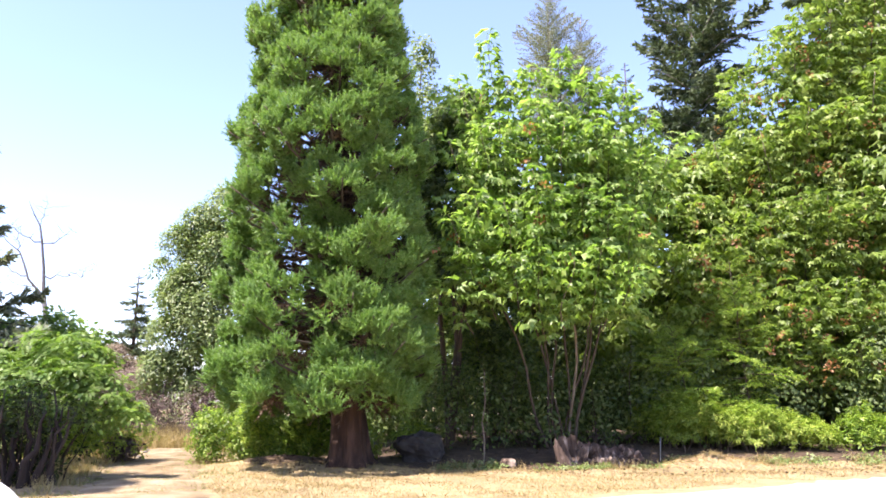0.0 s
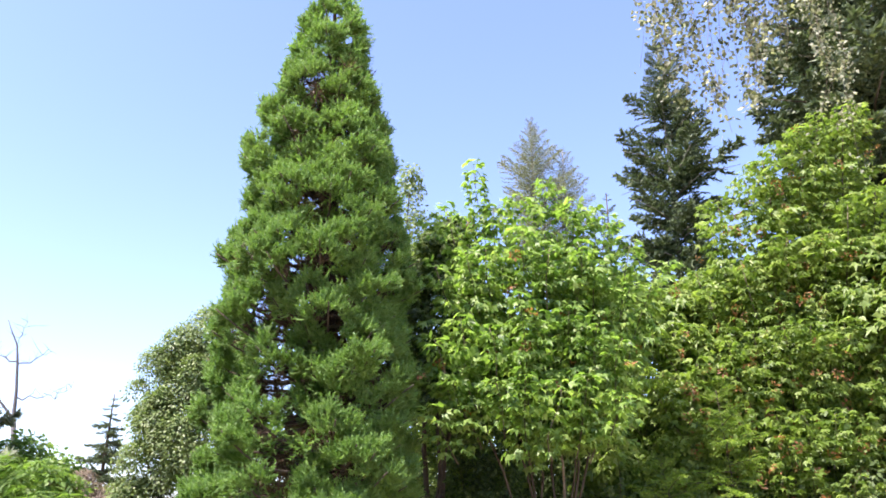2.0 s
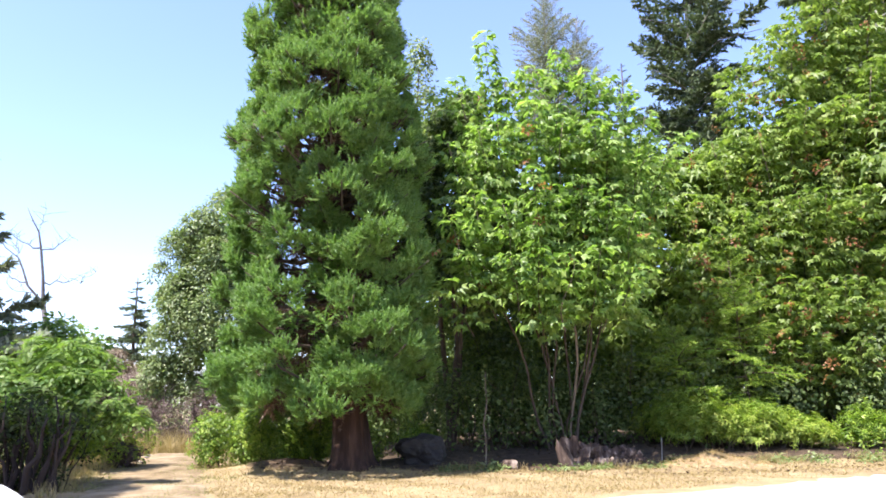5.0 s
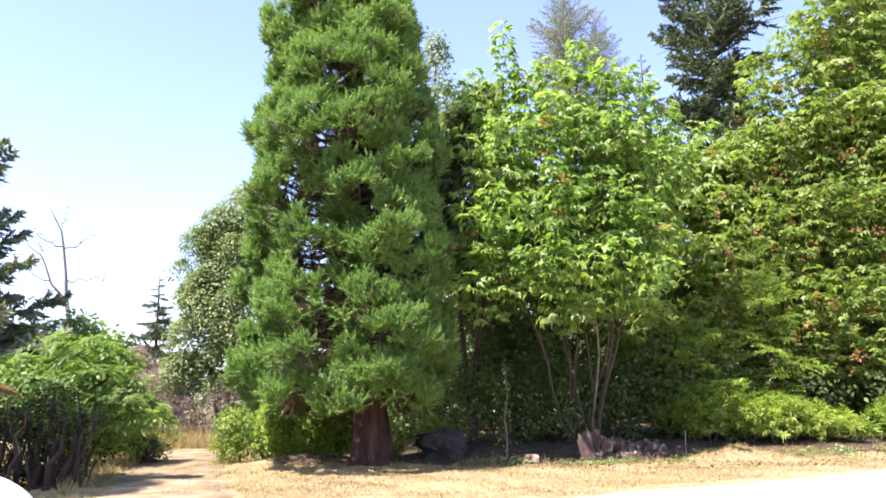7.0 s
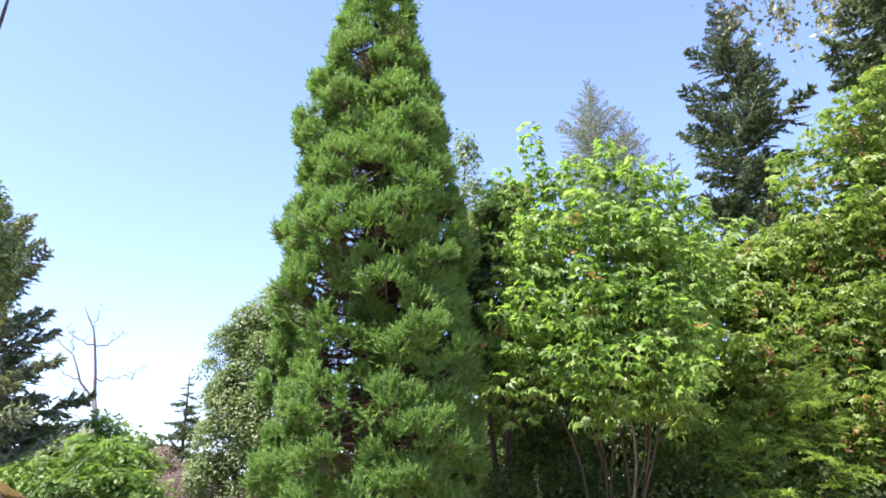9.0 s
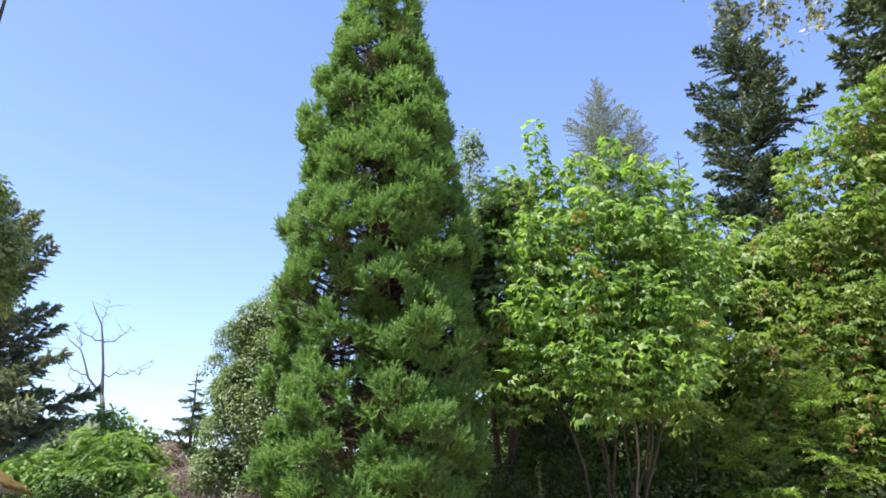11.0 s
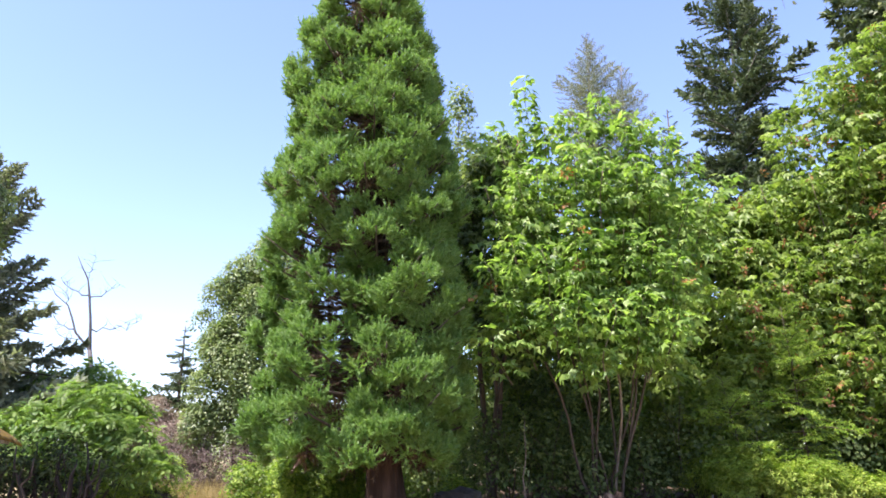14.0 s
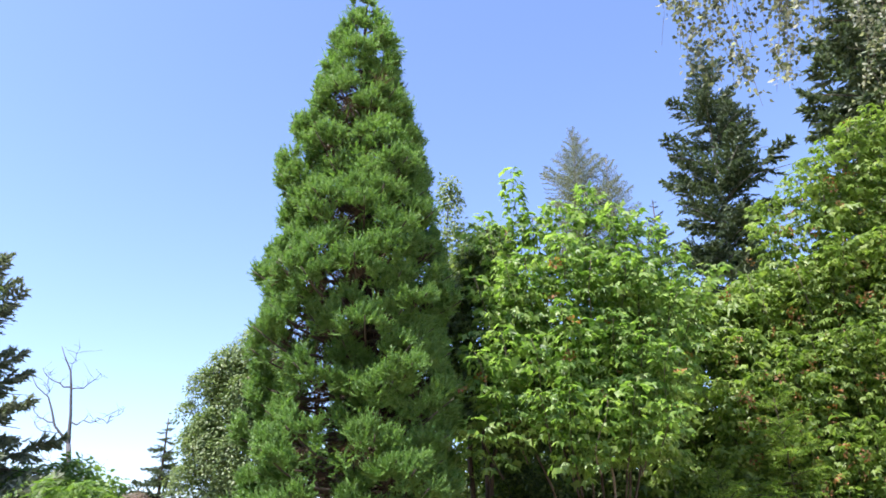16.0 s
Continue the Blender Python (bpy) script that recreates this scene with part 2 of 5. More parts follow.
def base_of(parent):
    o = np.zeros(3)
    while parent:
        o += np.array(parent.location)
        parent = parent.parent
    return o


def put(name, vf, mat, parent=None, label="", kind="", smooth=False):
    """A mesh object from world-space vertices and faces, as a part of parent."""
    v, f = vf
    ob = new(name, mesh_of(name, np.asarray(v) - base_of(parent), f, smooth))
    ob.data.materials.append(mat)
    ob.parent = parent
    return tagged(ob, label, kind=kind)


def piece_of(name, me, m, parent, label=""):
    """One more object on a shared mesh, at the world matrix m, as a part of parent."""
    ob = new(name, me)
    ob.parent = parent
    ob.matrix_basis = Matrix.Translation(-parent.location) @ m
    return tagged(ob, label)


def placed(at, turn, size):
    m = np.eye(4)
    m[:3, :3] = np.asarray(turn) * (np.asarray(size, float) * np.ones(3))[None, :]
    m[:3, 3] = at
    return Matrix(m.tolist())


def part(name, bm, mat, parent=None, label="", kind="", smooth=False):
    """A mesh object from a bmesh in world space, as a part of parent."""
    o = base_of(parent)
    bmesh.ops.translate(bm, verts=bm.verts, vec=Vector(-o))
    me = bpy.data.meshes.new(name)
    bm.to_mesh(me)
    bm.free()
    if smooth:
        for p in me.polygons:
            p.use_smooth = True
    ob = new(name, me)
    me.materials.append(mat)
    ob.parent = parent
    return tagged(ob, label, kind=kind)


def join(*pieces):
    vs, fs, n = [], [], 0
    for v, f in pieces:
        vs.append(np.asarray(v, float))
        fs.append(np.asarray(f) + n)
        n += len(v)
    return np.concatenate(vs), np.concatenate(fs)


def unit(v):
    v = np.asarray(v, float)
    return v / np.maximum(np.linalg.norm(v, axis=-1, keepdims=True), 1e-9)


def turns(up, roll=None, fwd=None):
    """Turn matrices (k,3,3) that carry +z to up; +x towards fwd, or turned by roll."""
    up = unit(up)
    if fwd is None:
        a = rng.normal(size=up.shape) if roll is None else np.stack([np.cos(roll), np.sin(roll), 0.3 * np.ones_like(roll)], -1)
    else:
        a = np.broadcast_to(np.asarray(fwd, float), up.shape)
    x = unit(a - (a * up).sum(-1, keepdims=True) * up)
    return np.stack([x, np.cross(up, x), up], -1)


def strew(temp, at, turn, size):
    """Copies of a template at places, turned and sized, as one mesh."""
    tv, tf = temp
    tv, tf = np.asarray(tv, float), np.asarray(tf)
    size = np.asarray(size, float)
    size = size[:, None] if size.ndim == 1 else size
    v = np.einsum("kij,knj->kni", turn, tv[None] * size[:, None, :]) + np.asarray(at)[:, None, :]
    k = len(at)
    f = (tf[None] + (np.arange(k) * len(tv))[:, None, None]).reshape(-1, tf.shape[1])
    return v.reshape(-1, 3), f


def tube(points, radii, sides=7, rough=0.0):
    """A tapering tube along points, closed at its end."""
    p = np.asarray(points, float)
    d = unit(np.gradient(p, axis=0))
    ref = np.array([0.31, 0.95, 0.05]) if abs(d[0][2]) > 0.5 else np.array([0.05, 0.1, 1.0])
    x = unit(np.cross(d, ref))
    y = np.cross(d, x)
    a = np.linspace(0, 2 * np.pi, sides, endpoint=False)
    r = np.broadcast_to(np.asarray(radii, float), len(p))[:, None] * (1 + rough * rng.normal(size=(len(p), sides)))
    v = p[:, None] + r[..., None] * (np.cos(a)[None, :, None] * x[:, None] + np.sin(a)[None, :, None] * y[:, None])
    n = len(p)
    i, j = np.meshgrid(np.arange(n - 1), np.arange(sides), indexing="ij")
    q = np.stack([i * sides + j, i * sides + (j + 1) % sides, (i + 1) * sides + (j + 1) % sides, (i + 1) * sides + j], -1).reshape(-1, 4)
    tri = np.concatenate([q[:, [0, 1, 2]], q[:, [0, 2, 3]]])
    v = np.concatenate([v.reshape(-1, 3), p[-1:]])
    cap = [[(n - 1) * sides + k, (n - 1) * sides + (k + 1) % sides, n * sides] for k in range(sides)]
    return v, np.concatenate([tri, cap])


def bend(a, b, n=7, sag=0.0, wob=0.0):
    """Points from a to b that sag or arch (sag in metres) and waver."""
    t = np.linspace(0, 1, n)[:, None]
    p = np.asarray(a, float) * (1 - t) + np.asarray(b, float) * t
    p[:, 2] -= sag * 4 * (t * (1 - t))[:, 0]
    w = rng.normal(size=(n, 3)) * wob
    w[0] = w[-1] = 0
    return p + w


def box(x0, x1, y0, y1, z0, z1, bevel=0.0):
    bm = bmesh.new()
    bmesh.ops.create_cube(bm, size=1.0)
    bmesh.ops.scale(bm, vec=(x1 - x0, y1 - y0, z1 - z0), verts=bm.verts)
    bmesh.ops.translate(bm, vec=((x0 + x1) / 2, (y0 + y1) / 2, (z0 + z1) / 2), verts=bm.verts)
    if bevel:
        bmesh.ops.bevel(bm, geom=bm.edges[:], offset=bevel, segments=2, affect="EDGES")
    return bm


def swell(x, y, scale, seed=0.0):
    return noise.noise(Vector((x * scale, y * scale, seed)))


# ---- leaf shapes ----
def fan(outline, droop=0.25, fold=0.0):
    """A leaf from its outline in the xy plane, stem at the origin, tip along +x, drooping and folded along its rib."""
    o = np.array(outline, float)
    v = np.concatenate([[[0.38, 0.0]], o])
    r2 = (v ** 2).sum(1)
    z = -droop * r2 + fold * np.abs(v[:, 1])
    n = len(o)
    return np.column_stack([v, z]), np.array([[0, 1 + i, 1 + (i + 1) % n] for i in range(n)])


MAPLE_LEAF = (np.array([[0, 0, 0], [0.42, 0.52, -0.18], [0.56, 0.14, -0.06], [1.0, 0, -0.36], [0.56, -0.14, -0.06], [0.42, -0.52, -0.18]], float),
              np.array([[0, 2, 1], [0, 3, 2], [0, 4, 3], [0, 5, 4]]))
OVATE = fan([(0, 0), (0.35, 0.24), (0.75, 0.18), (1, 0), (0.75, -0.18), (0.35, -0.24)], droop=0.15, fold=0.25)
BIRCH_LEAF = fan([(0, 0), (0.3, 0.34), (0.7, 0.2), (1, 0), (0.7, -0.2), (0.3, -0.34)], droop=0.2, fold=0.3)
DIAMOND = (np.array([[0, 0, 0], [0.5, 0.27, 0.05], [1, 0, -0.1], [0.5, -0.27, 0.05]], float), np.array([[0, 1, 2], [0, 2, 3]]))
BLADE = (np.array([[-0.5, 0, 0], [0.5, 0, 0], [0, 0.25, 1.0]], float), np.array([[0, 1, 2]]))


def spray_of(leaf, count, span, size, droop):
    """A twig's worth of leaves round the z axis, spread sideways and drooping outwards."""
    a = np.arange(count) * 2.4 + rng.uniform(0, 0.6, count)
    r = span * np.sqrt(rng.uniform(0.05, 1, count))
    at = np.stack([r * np.cos(a), r * np.sin(a), -0.35 * r ** 2 / span + rng.uniform(-0.25, 0.25, count) * span], -1)
    out = np.stack([np.cos(a), np.sin(a), np.full(count, -droop)], -1)
    up = np.stack([np.cos(a) * 0.5 * droop, np.sin(a) * 0.5 * droop, np.ones(count)], -1) + rng.normal(size=(count, 3)) * 0.28
    up = unit(up)
    x = unit(out - (out * up).sum(-1, keepdims=True) * up)
    t = np.stack([x, np.cross(up, x), up], -1)
    return strew(leaf, at, t, size * rng.uniform(0.7, 1.2, count))


def plume_of(shoots, each, spread, length, blade, width, lean=0.55):
    """A tuft of shoots that fan out from the origin about +z, each set all round with short narrow leaves."""
    out = []
    for s in range(shoots):
        a, b = s * 2.4, spread * math.sqrt((s + 0.3) / shoots)
        d = np.array([math.cos(a) * math.sin(b), math.sin(a) * math.sin(b), math.cos(b)])
        L = length * rng.uniform(0.7, 1.1)
        t = np.linspace(0.12, 1.0, each)
        at = d * (t * L)[:, None]
        side = rng.normal(size=(each, 3))
        side = unit(side - (side @ d)[:, None] * d)
        up = unit(d * lean + side * (1 - lean) + [0, 0, 0.1])
        out.append(strew(BLADE, at, turns(up), np.stack([np.full(each, width), np.full(each, blade), blade * rng.uniform(0.7, 1.2, each)], -1)))
    return join(*out)


def bough_of(pairs, blades, width, flat=0.25, droop=0.15, needle=(0.07, 0.15)):
    """A conifer bough of length 1 along +x with side twigs, set with needles."""
    out = []
    for i in range(pairs):
        t = (i + 0.6) / pairs
        for s in (-1, 1):
            L = 0.42 * (1 - t) ** 0.7 * rng.uniform(0.7, 1.2) + 0.06
            d = unit(np.array([0.75, s * 0.8, rng.uniform(-flat, flat * 0.4)]))
            k = np.linspace(0, 1, blades)
            at = np.array([t, 0, -droop * t * t]) + d * (k * L)[:, None]
            at[:, 2] -= 0.25 * droop * k
            up = unit(d + rng.normal(size=(blades, 3)) * 0.55)
            out.append(strew(BLADE, at, turns(up), np.stack([np.full(blades, width), np.full(blades, 0.5 * needle[1]), rng.uniform(*needle, blades)], -1)))
    return join(*out)


def lumps_in(cx, cy, cz, rx, ry, rz, n, small=0.35, low=-0.5):
    """One large lump and n smaller ones on its skin, for an uneven crown: rows of centre and radii."""
    rows = [(cx, cy, cz, rx * 0.86, ry * 0.86, rz * 0.86)]
    while len(rows) <= n:
        d = unit(rng.normal(size=3))
        if d[2] < low:
            continue
        k = small * rng.uniform(0.65, 1.25)
        rows.append((cx + d[0] * rx * 0.8, cy + d[1] * ry * 0.8, cz + d[2] * rz * 0.82, rx * k, ry * k, rz * k * 0.8))
    return np.array(rows)


def crown_points(lumps, count, inner=0.55, low=-0.45):
    """Places near the skins of lumps, with the way out at each."""
    w = (lumps[:, 3] * lumps[:, 5]) ** 0.9
    pick = rng.choice(len(lumps), count, p=w / w.sum())
    d = unit(rng.normal(size=(count, 3)))
    d[:, 2] = np.where(d[:, 2] < low, -d[:, 2], d[:, 2])
    r = inner + (1.04 - inner) * rng.uniform(0, 1, count) ** 0.55
    c = lumps[pick]
    return c[:, :3] + d * c[:, 3:] * r[:, None], unit(d / c[:, 3:])


def foliage(lumps, count, sprays, size=1.0, up=0.8, inner=0.55, low=-0.45):
    """Sprays of leaves over the lumps, facing out and up."""
    at, out = crown_points(lumps, count, inner, low)
    face = unit(out * (1 - up) + np.array([0, 0, up]) + rng.normal(size=at.shape) * 0.18)
    t = turns(face)
    s = size * rng.uniform(0.75, 1.25, count)
    k = np.array_split(np.arange(count), len(sprays))
    return join(*[strew(sp, at[i], t[i], s[i]) for sp, i in zip(sprays, k) if len(i)])

# ---- ground, road and track ----
def step(a, b, v):
    t = np.clip((v - a) / (b - a), 0, 1)
    return t * t * (3 - 2 * t)


def ground_z(x, y):
    """Height of the ground: level verge, a low bank under the trees, small swells."""
    x, y = np.asarray(x, float), np.asarray(y, float)
    bank = 0.38 * step(19.6, 23.5, y) * step(-2.0, 0.8, x)
    root = 0.10 * np.exp(-((x + 2.35) ** 2 / 3.0 + (y - 19.6) ** 2 / 1.8))
    berry = 0.22 * np.exp(-((x + 4.3) ** 2 / 2.4 + (y - 20.8) ** 2 / 2.0))
    lump = 0.035 * np.sin(x * 1.7 + 1.3 * np.sin(y * 1.1)) * np.sin(y * 1.9 + 0.7 * x)
    return bank + root + berry + lump * step(3, 9, y)


def spaced(lo, mid0, mid1, hi, n_mid, n_out):
    a = mid0 - (mid0 - lo) * np.linspace(1, 0, n_out, endpoint=False) ** 3
    b = np.linspace(mid0, mid1, n_mid)
    c = mid1 + (hi - mid1) * np.linspace(0, 1, n_out + 1)[1:] ** 3
    return np.concatenate([a, b, c])


def sheet(xs, ys, zf):
    gx, gy = np.meshgrid(xs, ys, indexing="ij")
    v = np.stack([gx, gy, zf(gx, gy)], -1).reshape(-1, 3)
    n, m = len(xs), len(ys)
    i, j = np.meshgrid(np.arange(n - 1), np.arange(m - 1), indexing="ij")
    k = i * m + j
    return v, np.stack([k, k + m, k + m + 1, k + 1], -1).reshape(-1, 4)


ground = put("ground", sheet(spaced(-2500, -22, 26, 2500, 150, 12), spaced(-2500, -6, 46, 2500, 150, 12), ground_z), M_GROUND, smooth=True)
tagged(ground, "sunburnt straw-coloured ground of dry mown grass", "ground", kind="structure")

def floor_edge(x):
    return 19.5 + 0.06 * (x + 1) + 0.22 * np.sin(x * 1.3) + 0.12 * np.sin(x * 3.7 + 1) + 0.7 * step(5.2, 6.5, x) - 0.2 * step(8.5, 11, x) + 0.9 * step(-4.2, -5.3, x)


# Dark soil under the trees; around the sequoia it paints the crown's shadow.
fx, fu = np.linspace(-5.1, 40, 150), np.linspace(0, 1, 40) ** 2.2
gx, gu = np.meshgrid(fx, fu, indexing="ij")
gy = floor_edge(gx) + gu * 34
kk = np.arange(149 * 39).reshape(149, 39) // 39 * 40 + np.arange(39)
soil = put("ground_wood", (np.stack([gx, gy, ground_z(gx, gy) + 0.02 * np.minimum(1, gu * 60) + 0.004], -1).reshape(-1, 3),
                           np.stack([kk, kk + 40, kk + 41, kk + 1], -1).reshape(-1, 4)), M_SOIL_SHADE, smooth=True)
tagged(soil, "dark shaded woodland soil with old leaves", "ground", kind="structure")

ROAD_DIR, ROAD_N = np.array([0.875, 0.484]), np.array([-0.484, 0.875])


def strip(line, half, zf, thick=0.05, wander=0.12, n=90, cross=9, seed=3.0):
    """A thin slab along a line of points, with wandering edges, that follows the ground."""
    line = np.asarray(line, float)
    s = np.linspace(0, len(line) - 1, n)
    cx, cy = np.interp(s, np.arange(len(line)), line[:, 0]), np.interp(s, np.arange(len(line)), line[:, 1])
    for _ in range(6):
        cx[1:-1], cy[1:-1] = (cx[:-2] + cx[2:]) / 2, (cy[:-2] + cy[2:]) / 2
    d = unit(np.stack([np.gradient(cx), np.gradient(cy)], -1))
    nx, ny = -d[:, 1], d[:, 0]
    v = []
    for i in range(n):
        wl = half + wander * swell(cx[i], cy[i], 0.9, seed) + 0.5 * wander * swell(cx[i], cy[i], 3.1, seed)
        wr = half + wander * swell(cx[i], cy[i], 0.9, seed + 9) + 0.5 * wander * swell(cx[i], cy[i], 3.1, seed + 9)
        for u in np.linspace(-1, 1, cross):
            w = u * (wr if u > 0 else wl)
            px, py = cx[i] + nx[i] * w, cy[i] + ny[i] * w
            v.append((px, py, float(zf(px, py)) + thick * (1 - abs(u) ** 8 * 1.6)))
    k = np.array([[i * cross + j, (i + 1) * cross + j, (i + 1) * cross + j + 1, i * cross + j + 1] for i in range(n - 1) for j in range(cross - 1)])
    return np.array(v), k


road_mid = ROAD_N * 7.4
road = put("road", strip([road_mid + ROAD_DIR * s for s in np.linspace(-60, 90, 40)], 3.62, ground_z, n=240, thick=0.04), M_ROAD, smooth=True)
tagged(road, "sun-bleached pale grey road along the dry verge", "road", kind="structure")
track = put("driveway", strip([(-3.6, 7.8), (-4.4, 11), (-5.4, 14), (-7.0, 19.5), (-9.3, 27.0), (-9.9, 28.6)], 1.2, ground_z, n=120, thick=0.022,
                              wander=0.55), M_DIRT, smooth=True)
tagged(track, "pale bare-earth driveway between dry grass", "driveway", kind="structure")


# ---- grass ----
def blades(n, x0, x1, y0, y1, height, width, keep, lean=0.5):
    x, y = rng.uniform(x0, x1, n), rng.uniform(y0, y1, n)
    ok = keep(x, y)
    x, y = x[ok], y[ok]
    at = np.stack([x, y, ground_z(x, y)], -1)
    up = unit(np.stack([rng.normal(size=len(x)) * lean, rng.normal(size=len(x)) * lean, np.ones(len(x))], -1))
    h = height * rng.uniform(0.4, 1.3, len(x))
    return strew(BLADE, at, turns(up), np.stack([np.full(len(x), width), h * 0.6, h], -1))


def off_road(x, y):
    return (x * ROAD_N[0] + y * ROAD_N[1] > 11.05 + 0.12 * np.sin(x * 2.1)) & ~on_track(x, y) & ((y < floor_edge(x) + 0.25) | (x < -5.0))


def on_track(x, y):
    c = np.interp(y, [7.8, 11, 14, 19.5, 27.5, 34, 40], [-3.6, -4.4, -5.4, -7.0, -9.3, -12.5, -17])
    return (np.abs(x - c) < 1.25 + 0.2 * np.sin(y * 2.3) + 0.15 * np.sin(y * 5.1)) & (y < 28.3)


def thick_here(x, y):
    return off_road(x, y) & (np.sin(x * 1.9 + 2 * np.sin(y * 0.8)) * np.sin(y * 1.4 + x) > rng.uniform(-1.2, 0.5, len(x)))


lawn = thing("dry_grass", (2, 17, float(ground_z(2, 17))), "short sunburnt straw-coloured grass over the verge", "grass", kind="stuff")
put("grass_blades", blades(130000, -7, 15, 10.5, 22.5, 0.06, 0.012, thick_here, 1.1), M_DRYGRASS, lawn, kind="stuff")
put("grass_tufts", blades(30000, -12, 16, 13, 24, 0.11, 0.012, lambda x, y: thick_here(x, y) & (rng.uniform(size=len(x)) < 0.6), 0.7), M_STRAW, lawn, kind="stuff")
tall = thing("tall_dry_grass", (-10.5, 31, 0), "tall dry golden grass beside the driveway", "grass", kind="stuff")
put("tall_blades", join(blades(15000, -15, -5, 27.4, 34, 0.8, 0.024, lambda x, y: ~on_track(x, y) & (y > 28.6 + 0.9 * np.sin(x * 1.3) + 0.5 * np.sin(x * 3.7 + y)), 0.45),
                        blades(5000, -14, -6, 26.6, 29, 0.4, 0.02, lambda x, y: (np.sin(x * 2.1) + np.sin(y * 3 + x * 4.3) > 0.3), 0.5),
                        blades(24000, -16, -6.2, 14.2, 29, 0.27, 0.016, lambda x, y: ~on_track(x + 0.3, y) & (np.sin(x * 2 + y) > -0.5), 0.4)), M_DRYGRASS, tall, kind="stuff")
low_grass = thing("low_green_grass", (-8.5, 20, 0), "low yellow-green grass growing over the driveway edges", "grass", kind="stuff")
put("green_blades", join(blades(26000, -13, -4.6, 13.5, 28, 0.1, 0.016, lambda x, y: ~on_track(x + 0.25, y) & (np.sin(x * 2.7 + y) + np.sin(y * 1.9 - x) > rng.uniform(-1.0, 1.2, len(x))), 0.7),
                         blades(60000, -10.5, -4.5, 14, 28, 0.05, 0.018, lambda x, y: on_track(x, y) & (np.sin(x * 3.1 + y * 0.8) + np.sin(y * 2.3 - x) > rng.uniform(-0.3, 1.5, len(x))), 0.9)),
    M_GRASS_GREEN, low_grass, kind="stuff")
weeds = thing("verge_weeds", (3, 20.2, float(ground_z(3, 20.2))), "ragged green weeds along the edge of the trees", "weeds", kind="stuff")
wx = rng.uniform(-0.5, 16, 900)
wy = floor_edge(wx) + rng.normal(size=900) * 0.28
wok = np.sin(wx * 2.3) + np.sin(wx * 5.1 + 1) > rng.uniform(-1.4, 1.2, 900)
wx, wy = wx[wok], wy[wok]
put("weed_leaves", strew(spray_of(DIAMOND, 9, 0.1, 0.075, 0.2), np.stack([wx, wy, ground_z(wx, wy) + 0.08], -1), turns(unit(np.array([0, 0, 1.0]) + rng.normal(size=(len(wx), 3)) * 0.3)),
                         rng.uniform(0.6, 1.6, len(wx))), M_OAK, weeds, kind="stuff")
put("weed_blades", blades(9000, -3, 16, 19.5, 21.6, 0.24, 0.012, lambda x, y: (np.abs(y - floor_edge(x)) < 0.3 + 0.2 * np.sin(x * 3.1)) & (np.sin(x * 1.7) > -0.4), 0.5), M_STRAW, weeds, kind="stuff")
litter = thing("leaf_litter", (1, 20.5, float(ground_z(1, 20.5))), "brown fallen leaves and twigs under the trees", "leaf litter", kind="stuff")
lx, ly = rng.uniform(-4.5, 15, 5200), rng.uniform(18.0, 25, 5200)
lz = np.stack([lx, ly, ground_z(lx, ly) + 0.012], -1)
put("fallen_leaves", strew(DIAMOND, lz, turns(unit(np.array([0, 0, 1.0]) + rng.normal(size=(5200, 3)) * 0.35)), rng.uniform(0.05, 0.13, 5200)), M_LITTER, litter,
    kind="stuff")


